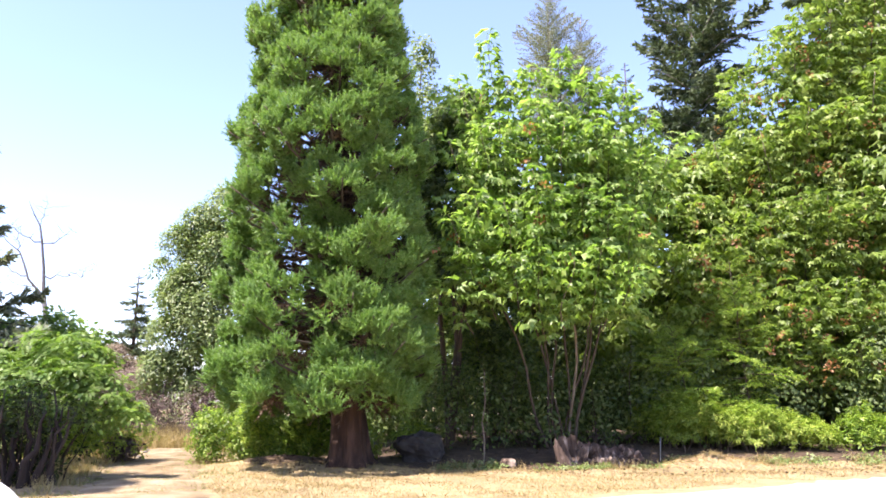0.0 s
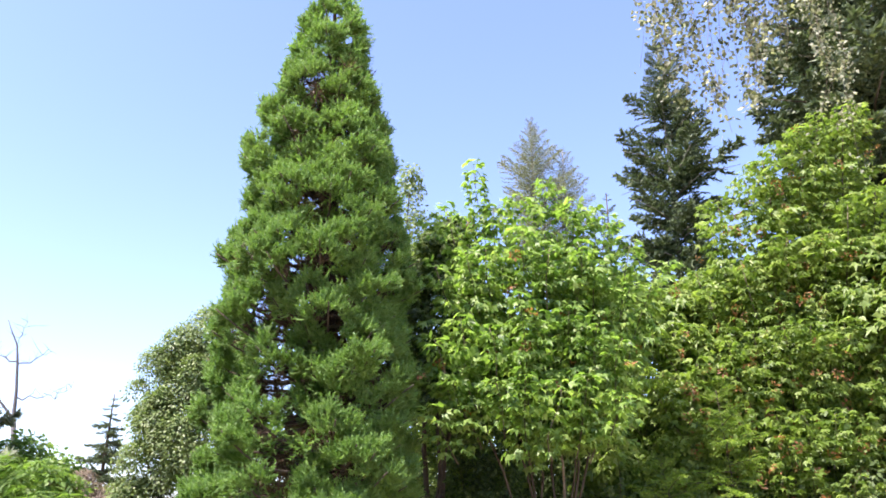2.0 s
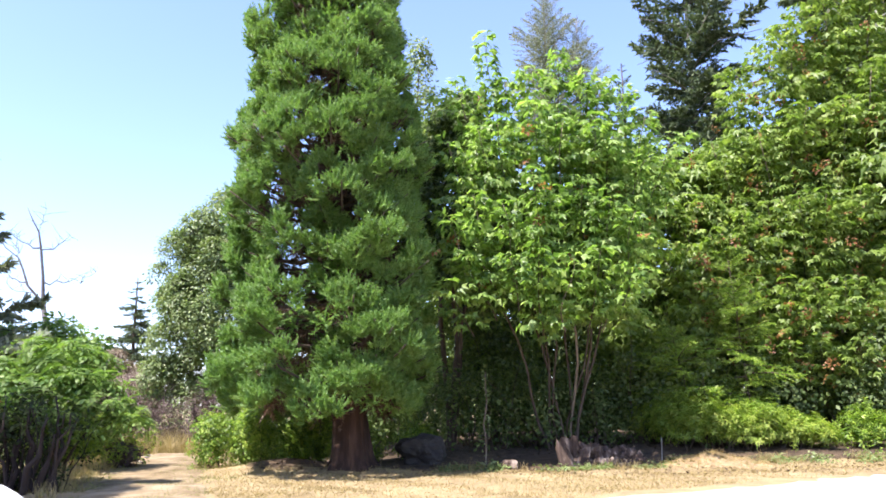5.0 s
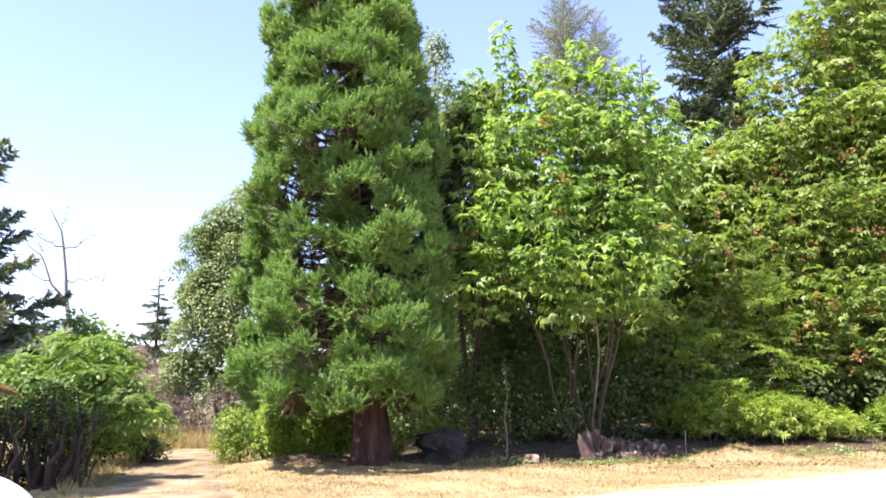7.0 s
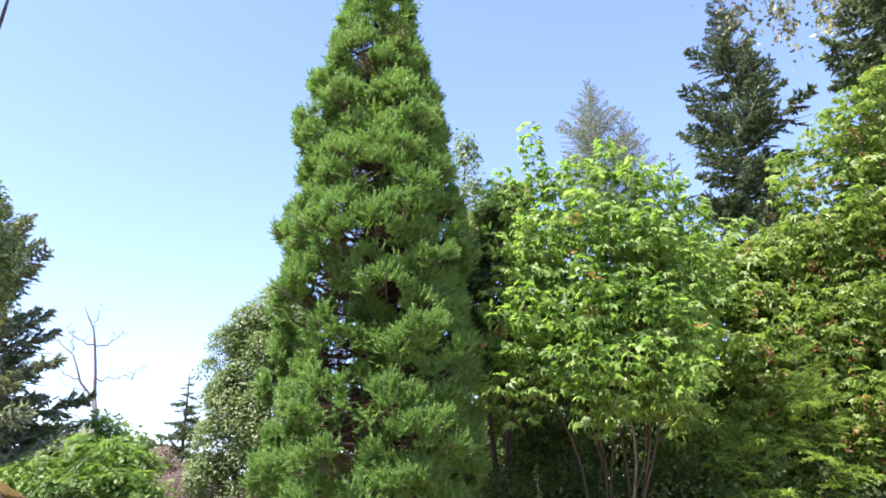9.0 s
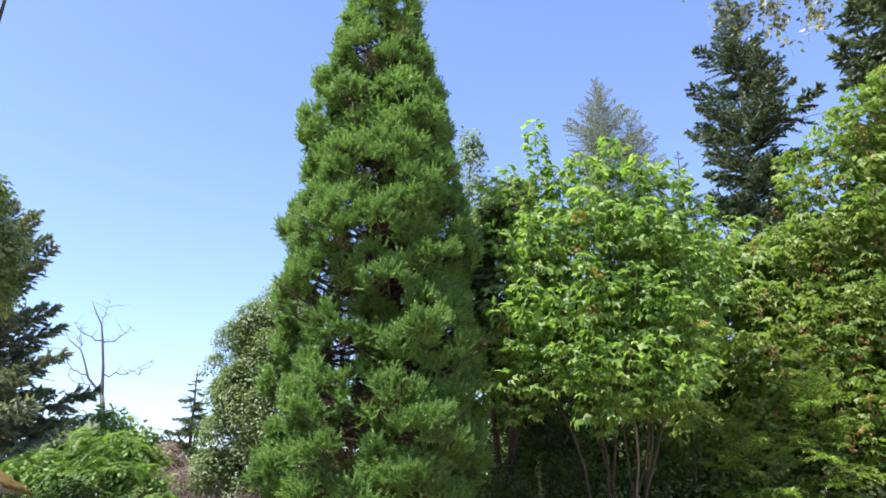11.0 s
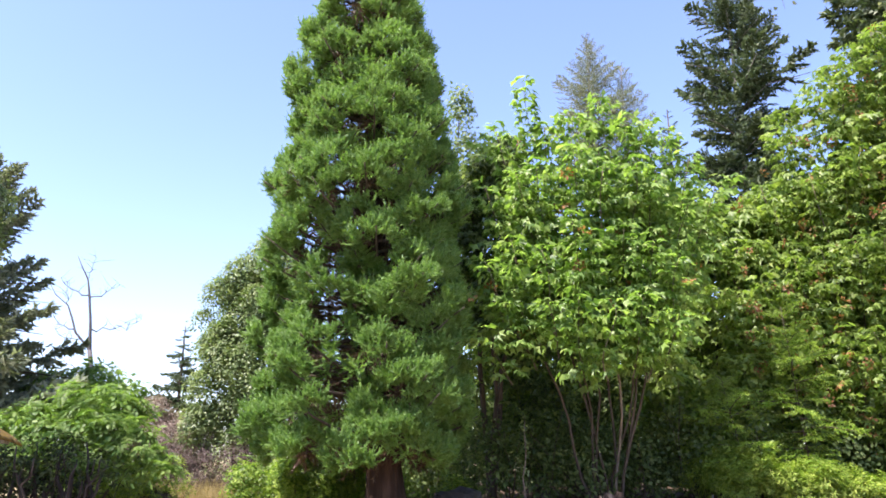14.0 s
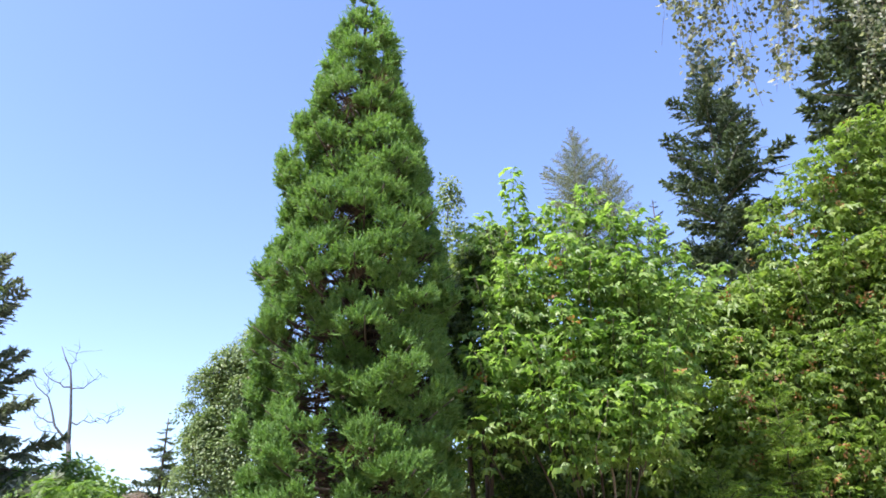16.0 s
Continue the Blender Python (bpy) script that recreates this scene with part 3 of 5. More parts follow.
# ---- the giant sequoia ----
def sequoia():
    bx, by = -2.3, 19.55
    bz = float(ground_z(bx, by)) - 0.05
    t = thing("giant_sequoia", (bx, by, bz), "tall conical giant sequoia with dense green tufted foliage on dry grass", "tree")
    H = 18.55
    lean = lambda h: np.array([bx - 0.075 * h + 0.0018 * h * h, by])
    hs = np.concatenate([np.linspace(0, 3, 16), [3.5, 4, 5, 6, 9, 12, 15, 17.5]])
    rs = np.interp(hs, [0, 0.12, 0.35, 0.8, 1.5, 2.5, 4, 6, 9, 12, 15, 17.5], [0.66, 0.56, 0.49, 0.45, 0.42, 0.39, 0.35, 0.31, 0.25, 0.17, 0.09, 0.03])
    n = 72
    v = []
    for h, r in zip(hs, rs):
        c = lean(h)
        for k in range(n):
            a = k * 2 * math.pi / n
            flute = 1 + (0.10 * math.exp(-h / 0.8) + 0.03) * math.sin(5 * a + 0.6) + 0.03 * math.sin(13 * a + h)
            flute += 0.11 * noise.noise(Vector((math.cos(a) * 6, math.sin(a) * 6, h * 0.55))) - 0.05 * abs(noise.noise(Vector((math.cos(a) * 14, math.sin(a) * 14, h * 0.9))))
            v.append((c[0] + r * flute * math.cos(a), c[1] + r * flute * math.sin(a), bz + h))
    f = [[i * n + k, i * n + (k + 1) % n, (i + 1) * n + (k + 1) % n, (i + 1) * n + k] for i in range(len(hs) - 1) for k in range(n)]
    put("trunk", (v, f), M_BARK_RED, t, "fluted reddish-brown fibrous trunk", smooth=True)
    prof_h = [1.0, 1.6, 2.8, 4.3, 7.7, 11.4, 14.7, 17.0, 18.2, 18.6]
    prof_r = [2.7, 3.0, 3.2, 3.2, 2.95, 2.45, 1.66, 0.98, 0.42, 0.1]

    def radius(h, a):
        """The crown's reach at a height and bearing: fuller on the open side, less on the side of the maple while low."""
        return np.interp(h, prof_h, prof_r) * (1 - (0.16 + 0.1 * max(0.0, 1 - h / 6)) * math.cos(a) * max(0.0, 1 - h / 20))

    def tuft(shoots=26):
        """A brush of cord-like shoots that fan out along +x and curve up, each set with short needles."""
        out = []
        for k in range(shoots):
            d = unit(np.array([0.62, 0, 0.3]) + rng.normal(size=3) * [0.3, 0.62, 0.5])
            L = rng.uniform(0.17, 0.27)
            base = np.array([rng.uniform(-0.06, 0.06), rng.normal() * 0.05, rng.normal() * 0.04])
            t = np.linspace(0.06, 1.0, 18)
            line = base + d * (t * L)[:, None] + np.array([0, 0, 0.07]) * (t * t)[:, None]
            along = unit(d + np.array([0, 0, 0.6]) * t[:, None])
            off = rng.normal(size=(18, 3))
            off = unit(off - (off * along).sum(-1, keepdims=True) * along)
            up = unit(along * 0.75 + off * 0.7)
            out.append(strew(BLADE, line, turns(up), np.stack([np.full(18, 0.021), np.full(18, 0.03), rng.uniform(0.055, 0.095, 18) * (1.1 - 0.3 * t)], -1)))
            out.append(tube(line[::5], np.array([0.012, 0.015, 0.012, 0.006]), 4))
        return join(*out)

    tufts = [tuft() for _ in range(6)]
    meshes = [mesh_of("tuft", *q) for q in tufts]
    for me in meshes:
        me.materials.append(M_SEQ)
    at, way, size, dead = [], [], [], []
    boughs = 320
    grid = np.linspace(1.55, 18.4, 400)
    cum = np.cumsum(np.interp(grid, prof_h, prof_r) + 0.3 + 1.6 * (grid < 2.6))
    for i in range(boughs):
        h = float(np.interp((i + rng.uniform()) / boughs, cum / cum[-1], grid))
        a = i * 2.39996 + rng.uniform(-0.3, 0.3)
        o = np.array([math.cos(a), math.sin(a), 0])
        across = np.array([-o[1], o[0], 0])
        facing = abs((a + math.pi / 2 + 0.12 + math.pi) % (2 * math.pi) - math.pi)
        r = radius(h, a) * (0.96 + 0.13 * swell(math.cos(a) * 2.2 + h * 0.8, math.sin(a) * 2.2, 1.0, 4.0) + rng.uniform(-0.2, 0.06))
        r = min(r, 1.02 * radius(h, a))
        if facing < (0.24 if h < 7.5 else 0.15) and 2.0 < h < 14:
            r *= rng.uniform(0.4, 0.72)
        c = lean(h)
        root = np.array([c[0], c[1], bz + max(1.5, h - 0.2 * r + 0.15)])
        tip = np.array([c[0], c[1], bz + h]) + o * r
        if h > 2.5 and i % 12 != 7:
            put("limb", tube(bend(root, tip - o * 0.1, 6, sag=0.12 * r, wob=0.03), np.linspace(0.05, 0.012, 6) * (0.6 + 0.2 * r), 5), M_BARK_DARK, t)
        small = 1.0 if h < 13.5 else 0.85 if h < 16.5 else 0.62
        n_tufts = 6 if r > 1.5 else 4 if r > 0.8 else 2
        for k in range(n_tufts):
            q = (k - (n_tufts - 1) / 2) / max(1, n_tufts - 1)
            s = small * rng.uniform(0.95, 1.4)
            rise = rng.uniform(-0.22, 0.24)
            at.append(tip + across * q * min(0.85, 0.32 + 0.22 * r) - o * (abs(q) * 0.32 + 0.5 * abs(rise) + rng.uniform(0, 0.2)) + np.array([0, 0, rise - 0.15 * abs(q)]) - o * 0.2 * s)
            way.append(o + across * (q * 1.5 + rng.normal() * 0.2) + np.array([0, 0, rise * 1.4]))
            size.append(s)
        if r > 1.1 and i % 3 == 0:
            at.append(root + (tip - root) * rng.uniform(0.45, 0.7) + rng.normal(size=3) * 0.2)
            way.append(o + rng.normal(size=3) * 0.4)
            size.append(rng.uniform(0.7, 1.0))
        if h < 15:
            for k in range(2):
                dead.append(root + (tip - root) * rng.uniform(0.2, 0.7) + rng.normal(size=3) * 0.05 * r)
    top = lean(18.2)
    for k in range(6):
        at.append([top[0] + rng.normal() * 0.06, top[1] + rng.normal() * 0.06, bz + 17.7 + 0.16 * k])
        way.append([rng.normal(), rng.normal(), 0.9])
        size.append(0.5)
    at, way, size = np.array(at), unit(np.array(way)), np.array(size)
    z = unit(np.array([0, 0, 1.0]) - way[:, 2:] * way)
    tt = np.stack([way, np.cross(z, way), z], -1)
    near = np.argsort(at[:, 1] + 0.15 * at[:, 2])
    for k in near[:300]:
        piece_of("tuft", meshes[k % 6], placed(at[k], tt[k], size[k]), t)
    rest = near[300:]
    put("crown", join(*[strew(tufts[q], at[rest[q::6]], tt[rest[q::6]], size[rest[q::6]]) for q in range(6)]), M_SEQ, t, "dense tufted green foliage", kind="stuff")
    core, aim = [], []
    for i in range(300):
        h = rng.uniform(1.6, 17.0)
        a, c = i * 2.4, lean(h)
        r = radius(h, a) * rng.uniform(0.3, 0.72)
        core.append((c[0] + r * math.cos(a), c[1] + r * math.sin(a), bz + h - 0.1))
        aim.append((math.cos(a), math.sin(a), rng.uniform(-0.2, 0.6)))
    put("inner_foliage", strew(plume_of(9, 11, 1.2, 0.5, 0.14, 0.045), np.array(core), turns(unit(np.array(aim))), rng.uniform(0.7, 1.1, 300)), M_SEQ, t, "shaded inner foliage", kind="stuff")
    dead = np.array(dead)
    put("dead_spray", strew(plume_of(9, 14, 1.3, 0.32, 0.11, 0.02), dead, turns(rng.normal(size=dead.shape)), rng.uniform(0.9, 1.6, len(dead))), M_SEQ_DEAD, t,
        "rusty dead inner sprays", kind="stuff")


sequoia()


# ---- broadleaf trees ----
rng = np.random.default_rng(23)


def stems_to(base, tips, r0, sag=-0.3, wob=0.06, n=9):
    return [tube(bend(np.array(base) + rng.normal(size=3) * [0.16, 0.12, 0], tip, n, sag=sag * rng.uniform(0.4, 1.2), wob=wob),
                 np.linspace(r0 * rng.uniform(0.7, 1.15), 0.015, n), 7, 0.04) for tip in tips]


def umbrella(count, reach, size):
    """A shoot tip whose leaves stand out on stalks all round and hang down."""
    a = np.arange(count) * 2.4 + rng.uniform(0, 0.5, count)
    r = reach * rng.uniform(0.25, 1.0, count)
    at = np.stack([r * np.cos(a), r * np.sin(a), rng.uniform(-0.12, 0.1, count) - 0.3 * r], -1)
    dip = rng.uniform(0.35, 1.15, count)
    x = unit(np.stack([np.cos(a), np.sin(a), -dip], -1) + rng.normal(size=(count, 3)) * 0.12)
    up = np.stack([np.cos(a) * dip, np.sin(a) * dip, np.ones(count)], -1) + rng.normal(size=(count, 3)) * 0.2
    y = unit(np.cross(up, x))
    return strew(MAPLE_LEAF, at, np.stack([x, y, np.cross(x, y)], -1), size * rng.uniform(0.7, 1.15, count))


MAPLE_SPRAYS = [umbrella(20, 0.34, 0.18) for _ in range(6)]


def leafy_shoot(length, size):
    """A side shoot along +x: leaves in pairs on stalks, held flat in one layer and hanging at the ends."""
    at, fw = [], []
    t = 0.16
    while t < length:
        for q in (-1, 1):
            stalk = rng.uniform(0.07, 0.2)
            at.append((t + 0.3 * stalk, q * stalk, -0.28 * t * t / length + 0.05 + rng.normal() * 0.03))
            fw.append((0.55 + rng.normal() * 0.3, q, -rng.uniform(0.5, 1.7)))
        t += rng.uniform(0.10, 0.15)
    for q in (-0.6, 0.0, 0.6):
        at.append((length, q * 0.08, -0.28 * length + 0.04))
        fw.append((1.0, q, -rng.uniform(0.6, 1.6)))
    at, x = np.array(at), unit(np.array(fw))
    up = np.stack([-x[:, 2] * x[:, 0], -x[:, 2] * x[:, 1], np.ones(len(x))], -1) + rng.normal(size=at.shape) * 0.34
    y = unit(np.cross(up, x))
    return strew(MAPLE_LEAF, at, np.stack([x, y, np.cross(x, y)], -1), size * rng.uniform(0.65, 1.15, len(at)))


SHOOT_SIZES = (0.25, 0.45, 0.7, 1.0)
SHOOTS = [[leafy_shoot(q, 0.26) for _ in range(4)] for q in SHOOT_SIZES]


def leader(t, base, tip, low, reach, mat, bark, r0=0.045, step_m=0.07, stem=True):
    """One upright stem of a maple with side shoots that get shorter towards its tip."""
    base, tip = np.array(base, float), np.array(tip, float)
    tall = tip[2] - base[2]
    sway = rng.normal(size=2) * 0.14

    def axis(h):
        k = min(1.0, max(0.0, h / tall))
        c = base[:2] + (tip[:2] - base[:2]) * k ** (1.05 if stem else 0.8) + sway * math.sin(k * 6.0) + 0.6 * sway[::-1] * math.sin(k * 15.0)
        return np.array([c[0], c[1], base[2] + h])

    if stem:
        hs = np.linspace(0, tall, 12)
        put("stem", tube([axis(h) for h in hs], np.linspace(r0 * rng.uniform(0.7, 1.2), 0.01, 12), 7, 0.04), bark, t, smooth=True)
    else:
        hs = np.linspace(low - base[2] - 0.15, tall, 9)
        put("limb", tube([axis(h) for h in hs], np.linspace(0.018, 0.006, 9), 5), bark, t, smooth=True)
    n = int((tip[2] - low) / step_m)
    rows = [[] for _ in SHOOT_SIZES]
    a = rng.uniform(0, 6)
    for i in range(n):
        h = low - base[2] + (tip[2] - low) * (i + rng.uniform()) / n
        a += 2.4 + rng.normal() * 0.35
        left = (tall - h) / 1.5
        L = reach * min(1.0, left ** 0.6 + 0.22) * rng.uniform(0.55, 1.2) * (0.74 + 0.42 * math.sin(h * 3.6 + tip[0] * 5))
        rise = 0.15 + 0.9 * max(0.0, 1 - left) + rng.normal() * 0.15
        k = int(np.argmin([abs(L - q) for q in SHOOT_SIZES]))
        rows[k].append((axis(h), unit(np.array([math.cos(a), math.sin(a), rise]))))
    out = []
    for k, row in enumerate(rows):
        for q in range(4):
            some = row[q::4]
            if some:
                at = np.array([r[0] for r in some])
                d = np.array([r[1] for r in some])
                up = np.array([0, 0, 1.0]) + rng.normal(size=d.shape) * 0.16
                y = unit(np.cross(up, d))
                out.append(strew(SHOOTS[k][q], at, np.stack([d, y, np.cross(d, y)], -1), rng.uniform(0.9, 1.12, len(some))))
    put("foliage", join(*out), mat, t)
    return axis


def seeds(t, axes, n, size):
    """Rusty bunches of winged seeds hanging among the leaves."""
    at = []
    for k in range(n):
        axis, lo, hi, reach = axes[k % len(axes)]
        a = rng.uniform(math.pi, 2 * math.pi)
        at.append(axis(rng.uniform(lo, hi)) + reach * 1.0 * np.array([math.cos(a), math.sin(a), 0]))
    at = np.array(at)
    put("seed_keys", strew(spray_of(DIAMOND, 12, 0.11, size, 0.8), at, turns(rng.normal(size=at.shape)), np.ones(n)), M_SEED, t, "rusty clusters of seeds", kind="stuff")


def maple_of(label, b, rows, reach, n_seeds, r0, mat=M_MAPLE):
    """A maple of many leaders; rows: depth, lowest leaves, then the tips' x and z."""
    bz = float(ground_z(*b)) - 0.05
    t = thing("bigleaf_maple", (*b, bz), label, "tree", "bigleaf maples")
    axes = []
    for y, low, tips in rows:
        for k, (x, z) in enumerate(tips):
            foot = (b[0] + rng.normal() * 0.22 + 0.05 * (x - b[0]), b[1] + rng.normal() * 0.16, bz)
            r = reach * rng.uniform(0.8, 1.15) * (0.5 if z > 12.2 and y < 22 else 1.0)
            from_z = min(low + (rng.uniform(-0.4, 0.5) if low > 4.2 else rng.uniform(-0.35, 1.5)), z - 1.0)
            # Pale bark on one stem in five paints it sunlit; dark bark, shaded.
            ax = leader(t, foot, (x, y + rng.normal() * 0.2, z), from_z, r, mat, M_BARK if rng.uniform() < 0.2 else M_BARK_DARK, r0,
                        stem=low > 4.2 and k % 2 == 0)
            axes.append((ax, low - bz, z - bz - 0.5, r))
    seeds(t, axes, n_seeds, 0.13)
    return t


def maple_large(name_label, b, lumps, stems, count, mat, size=1.0, keys=60):
    bz = float(ground_z(*b)) - 0.05
    t = thing("bigleaf_maple", (*b, bz), name_label, "tree", "bigleaf maples")
    for s in stems_to((b[0], b[1], bz), stems, 0.11, sag=-0.4):
        put("stem", s, M_BARK_DARK, t, smooth=True)
    put("crown", foliage(lumps, count, MAPLE_SPRAYS, size, 0.8, 0.6), mat, t, "layers of lobed leaves")
    if keys:
        at, _ = crown_points(lumps, keys, 0.92)
        put("seed_keys", strew(spray_of(DIAMOND, 10, 0.12, 0.10, 0.8), at, turns(rng.normal(size=at.shape)), np.ones(len(at))), M_SEED, t, "rusty clusters of seeds", kind="stuff")
    return t


maple_of("many-stemmed bigleaf maple with large bright green leaves", (3.45, 22.6),
         [(21.4, 5.6, [(0.5, 11.2), (1.4, 12.7), (2.1, 11.2), (2.7, 11.4), (3.5, 11.9), (4.1, 11.1), (4.9, 11.0), (5.5, 10.8), (6.1, 10.0), (6.7, 9.2)]),
          (20.4, 4.5, [(0.2, 8.8), (1.0, 9.2), (1.7, 9.5), (2.6, 9.8), (3.5, 9.4), (4.3, 9.5), (5.0, 9.2), (5.8, 8.4)]),
          (19.5, 3.9, [(0.1, 6.4), (0.8, 7.1), (1.5, 6.8), (2.3, 7.6), (2.9, 7.1), (3.8, 7.4), (4.5, 7.0), (5.2, 6.6)]),
          (18.8, 3.2, [(0.0, 4.5), (0.7, 5.3), (1.6, 5.2), (2.4, 5.4), (3.2, 5.2), (4.0, 5.4), (4.8, 5.0)])], 0.78, 26, 0.04)
maple_of("tall broad bigleaf maple with green leaves and rusty seed clusters", (13.4, 27.0),
         [(26.0, 7.0, [(9.7, 10.7), (10.4, 12.7), (11.1, 13.8), (11.8, 14.3), (12.6, 15.2), (13.3, 16.0), (14.2, 16.6), (15.2, 17.3), (16.3, 17.8), (17.2, 18.0)]),
          (25.0, 5.0, [(7.4, 8.2), (8.1, 8.4), (8.9, 8.5), (9.9, 9.8), (10.9, 10.8), (11.9, 11.3), (12.8, 11.7), (13.9, 11.8), (15.0, 13.0), (16.2, 13.6), (17.2, 13.8)]),
          (24.0, 3.6, [(6.4, 6.6), (7.1, 6.6), (7.9, 6.5), (8.7, 7.0), (9.8, 7.6), (10.7, 8.0), (11.6, 8.2), (12.6, 8.3), (13.8, 8.4), (15.0, 8.6)]),
          (23.3, 2.6, [(7.5, 4.4), (8.4, 4.8), (9.4, 5.1), (10.4, 5.1), (11.3, 5.2), (12.4, 5.3), (13.6, 5.3)]),
          (22.9, 1.7, [(10.4, 3.3), (11.5, 3.5), (12.6, 3.4), (13.8, 3.6)])], 0.98, 240, 0.09, M_MAPLE_FAR)
# Dark shrub leaf colour on this maple stands in for the shade on it.
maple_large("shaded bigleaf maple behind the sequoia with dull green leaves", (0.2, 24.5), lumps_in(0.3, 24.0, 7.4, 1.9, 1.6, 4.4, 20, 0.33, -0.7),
            [(-0.4, 24.0, 10.5), (0.5, 24.1, 11.5), (1.2, 24.2, 9.5)], 1300, M_SHRUB_SHADE, 1.0, 0)
wood = maple_large("shaded woodland maple among denser trees", (7.2, 27.0), lumps_in(7.2, 27.0, 6.2, 3.4, 2.4, 5.2, 20, 0.3, -0.95),
                   [(6.2, 26.8, 8), (7.6, 27, 9), (8.4, 27.2, 7)], 760, M_MAPLE_FAR, 1.9, 0)
for x, y, turn, s in ((1.8, 28.5, 70, 0.95), (12.5, 28.5, 140, 1.1), (17.8, 25.8, 220, 1.15), (-3.4, 30.5, 300, 0.8), (22, 30, 20, 1.2), (17, 32, 100, 1.3)):
    c = copy_thing(wood, pose(x, y, float(ground_z(x, y)), 0, 0, turn))
    c.scale = (s, s, s)


def leafy_tree(label, b, lumps, stems, sprays, count, mat, bark, r0=0.1, size=1.0, up=0.6, name="tree", inner=0.5, group=""):
    bz = float(ground_z(*b)) - 0.04
    t = thing(name, (*b, bz), label, "tree", group)
    for k, s in enumerate(stems_to((b[0], b[1], bz), stems, r0, sag=-0.1)):
        put("trunk" if k == 0 else "limb", s, bark, t, smooth=True)
    put("crown", foliage(lumps, count, sprays, size, up, inner), mat, t, "crown of many small leaves", kind="")
    return t


SMALL_SPRAYS = [spray_of(DIAMOND, 14, 0.22, 0.085, 0.5) for _ in range(3)]
FOLDED = (np.array([[0, 0, 0], [0.45, 0.27, 0.07], [1, 0, -0.12], [0.45, -0.27, 0.07], [0.5, 0, 0]], float), np.array([[0, 4, 1], [1, 4, 2], [2, 4, 3], [3, 4, 0]]))
OAK_SPRAYS = [spray_of(FOLDED, 12, 0.34, 0.17, 0.4) for _ in range(3)]
leafy_tree("rounded broadleaf tree with small grey-green leaves", (-9.8, 32.5),
           np.concatenate([lumps_in(-9.4, 32.4, 5.8, 2.6, 2.0, 4.2, 30, 0.28, -0.7), np.array([(-11.6, 32, 4.4, 0.9, 0.9, 0.9), (-11.5, 32, 6.2, 0.7, 0.7, 0.6), (-11.7, 32, 3.2, 0.8, 0.8, 0.7), (-9.0, 32, 9.7, 1.4, 1.2, 1.3),
                                      (-10.4, 32, 9.2, 0.9, 0.9, 1.0), (-11.4, 32, 8.3, 0.7, 0.7, 0.8), (-12.0, 32, 7.3, 0.45, 0.5, 0.4)]
                                     + [(-11.8 + 0.7 * k, 32.2, 2.6 + 0.6 * math.sin(k * 2.0), 0.9, 0.8, 0.8) for k in range(8)])]),
           [(-10.0, 32.4, 8), (-11.4, 32, 5), (-9.0, 32.2, 6), (-11.0, 32, 7)], SMALL_SPRAYS + [spray_of(DIAMOND, 14, 0.26, 0.10, 0.3)], 7200, M_OAK, M_BARK_DARK, 0.12, 1.5, 0.45, "broadleaf_tree")
leafy_tree("dense dark broadleaf tree shading the yard behind the shed", (-10.6, 13.0), lumps_in(-10.6, 13.0, 5.9, 1.7, 1.5, 2.3, 14, 0.35, -0.7),
           [(-10.3, 13.06, 7.4), (-11.2, 12.8, 6.0), (-10.0, 13.2, 5.8)], SMALL_SPRAYS, 1700, M_OAK, M_BARK_DARK, 0.14, 1.3, 0.5, "broadleaf_tree")
leafy_tree("slender pale-leaved poplar rising behind the sequoia", (-0.9, 27.0),
           np.array([(-0.75, 26.5, 13.6, 0.55, 0.5, 1.6), (-0.5, 26.5, 12.0, 0.6, 0.6, 1.3), (-0.9, 26.6, 10.5, 0.8, 0.7, 1.4), (-0.5, 26.5, 8.5, 1.0, 0.9, 1.6)]),
           [(-0.8, 26.6, 14.2), (-0.4, 26.5, 11.5), (-1.1, 26.5, 10.5)], OAK_SPRAYS, 300, M_OAK, M_BARK_DARK, 0.11, 0.9, 0.35, "poplar_tree")


# ---- conifers ----
rng = np.random.default_rng(31)
BOUGHS = [bough_of(15, 26, 0.036, 0.7, -0.16, (0.05, 0.10)) for _ in range(5)]
BOUGHS_FINE = [bough_of(14, 20, 0.02, 0.6, 0.12, (0.03, 0.065)) for _ in range(5)]
BOUGH_MESHES = {}


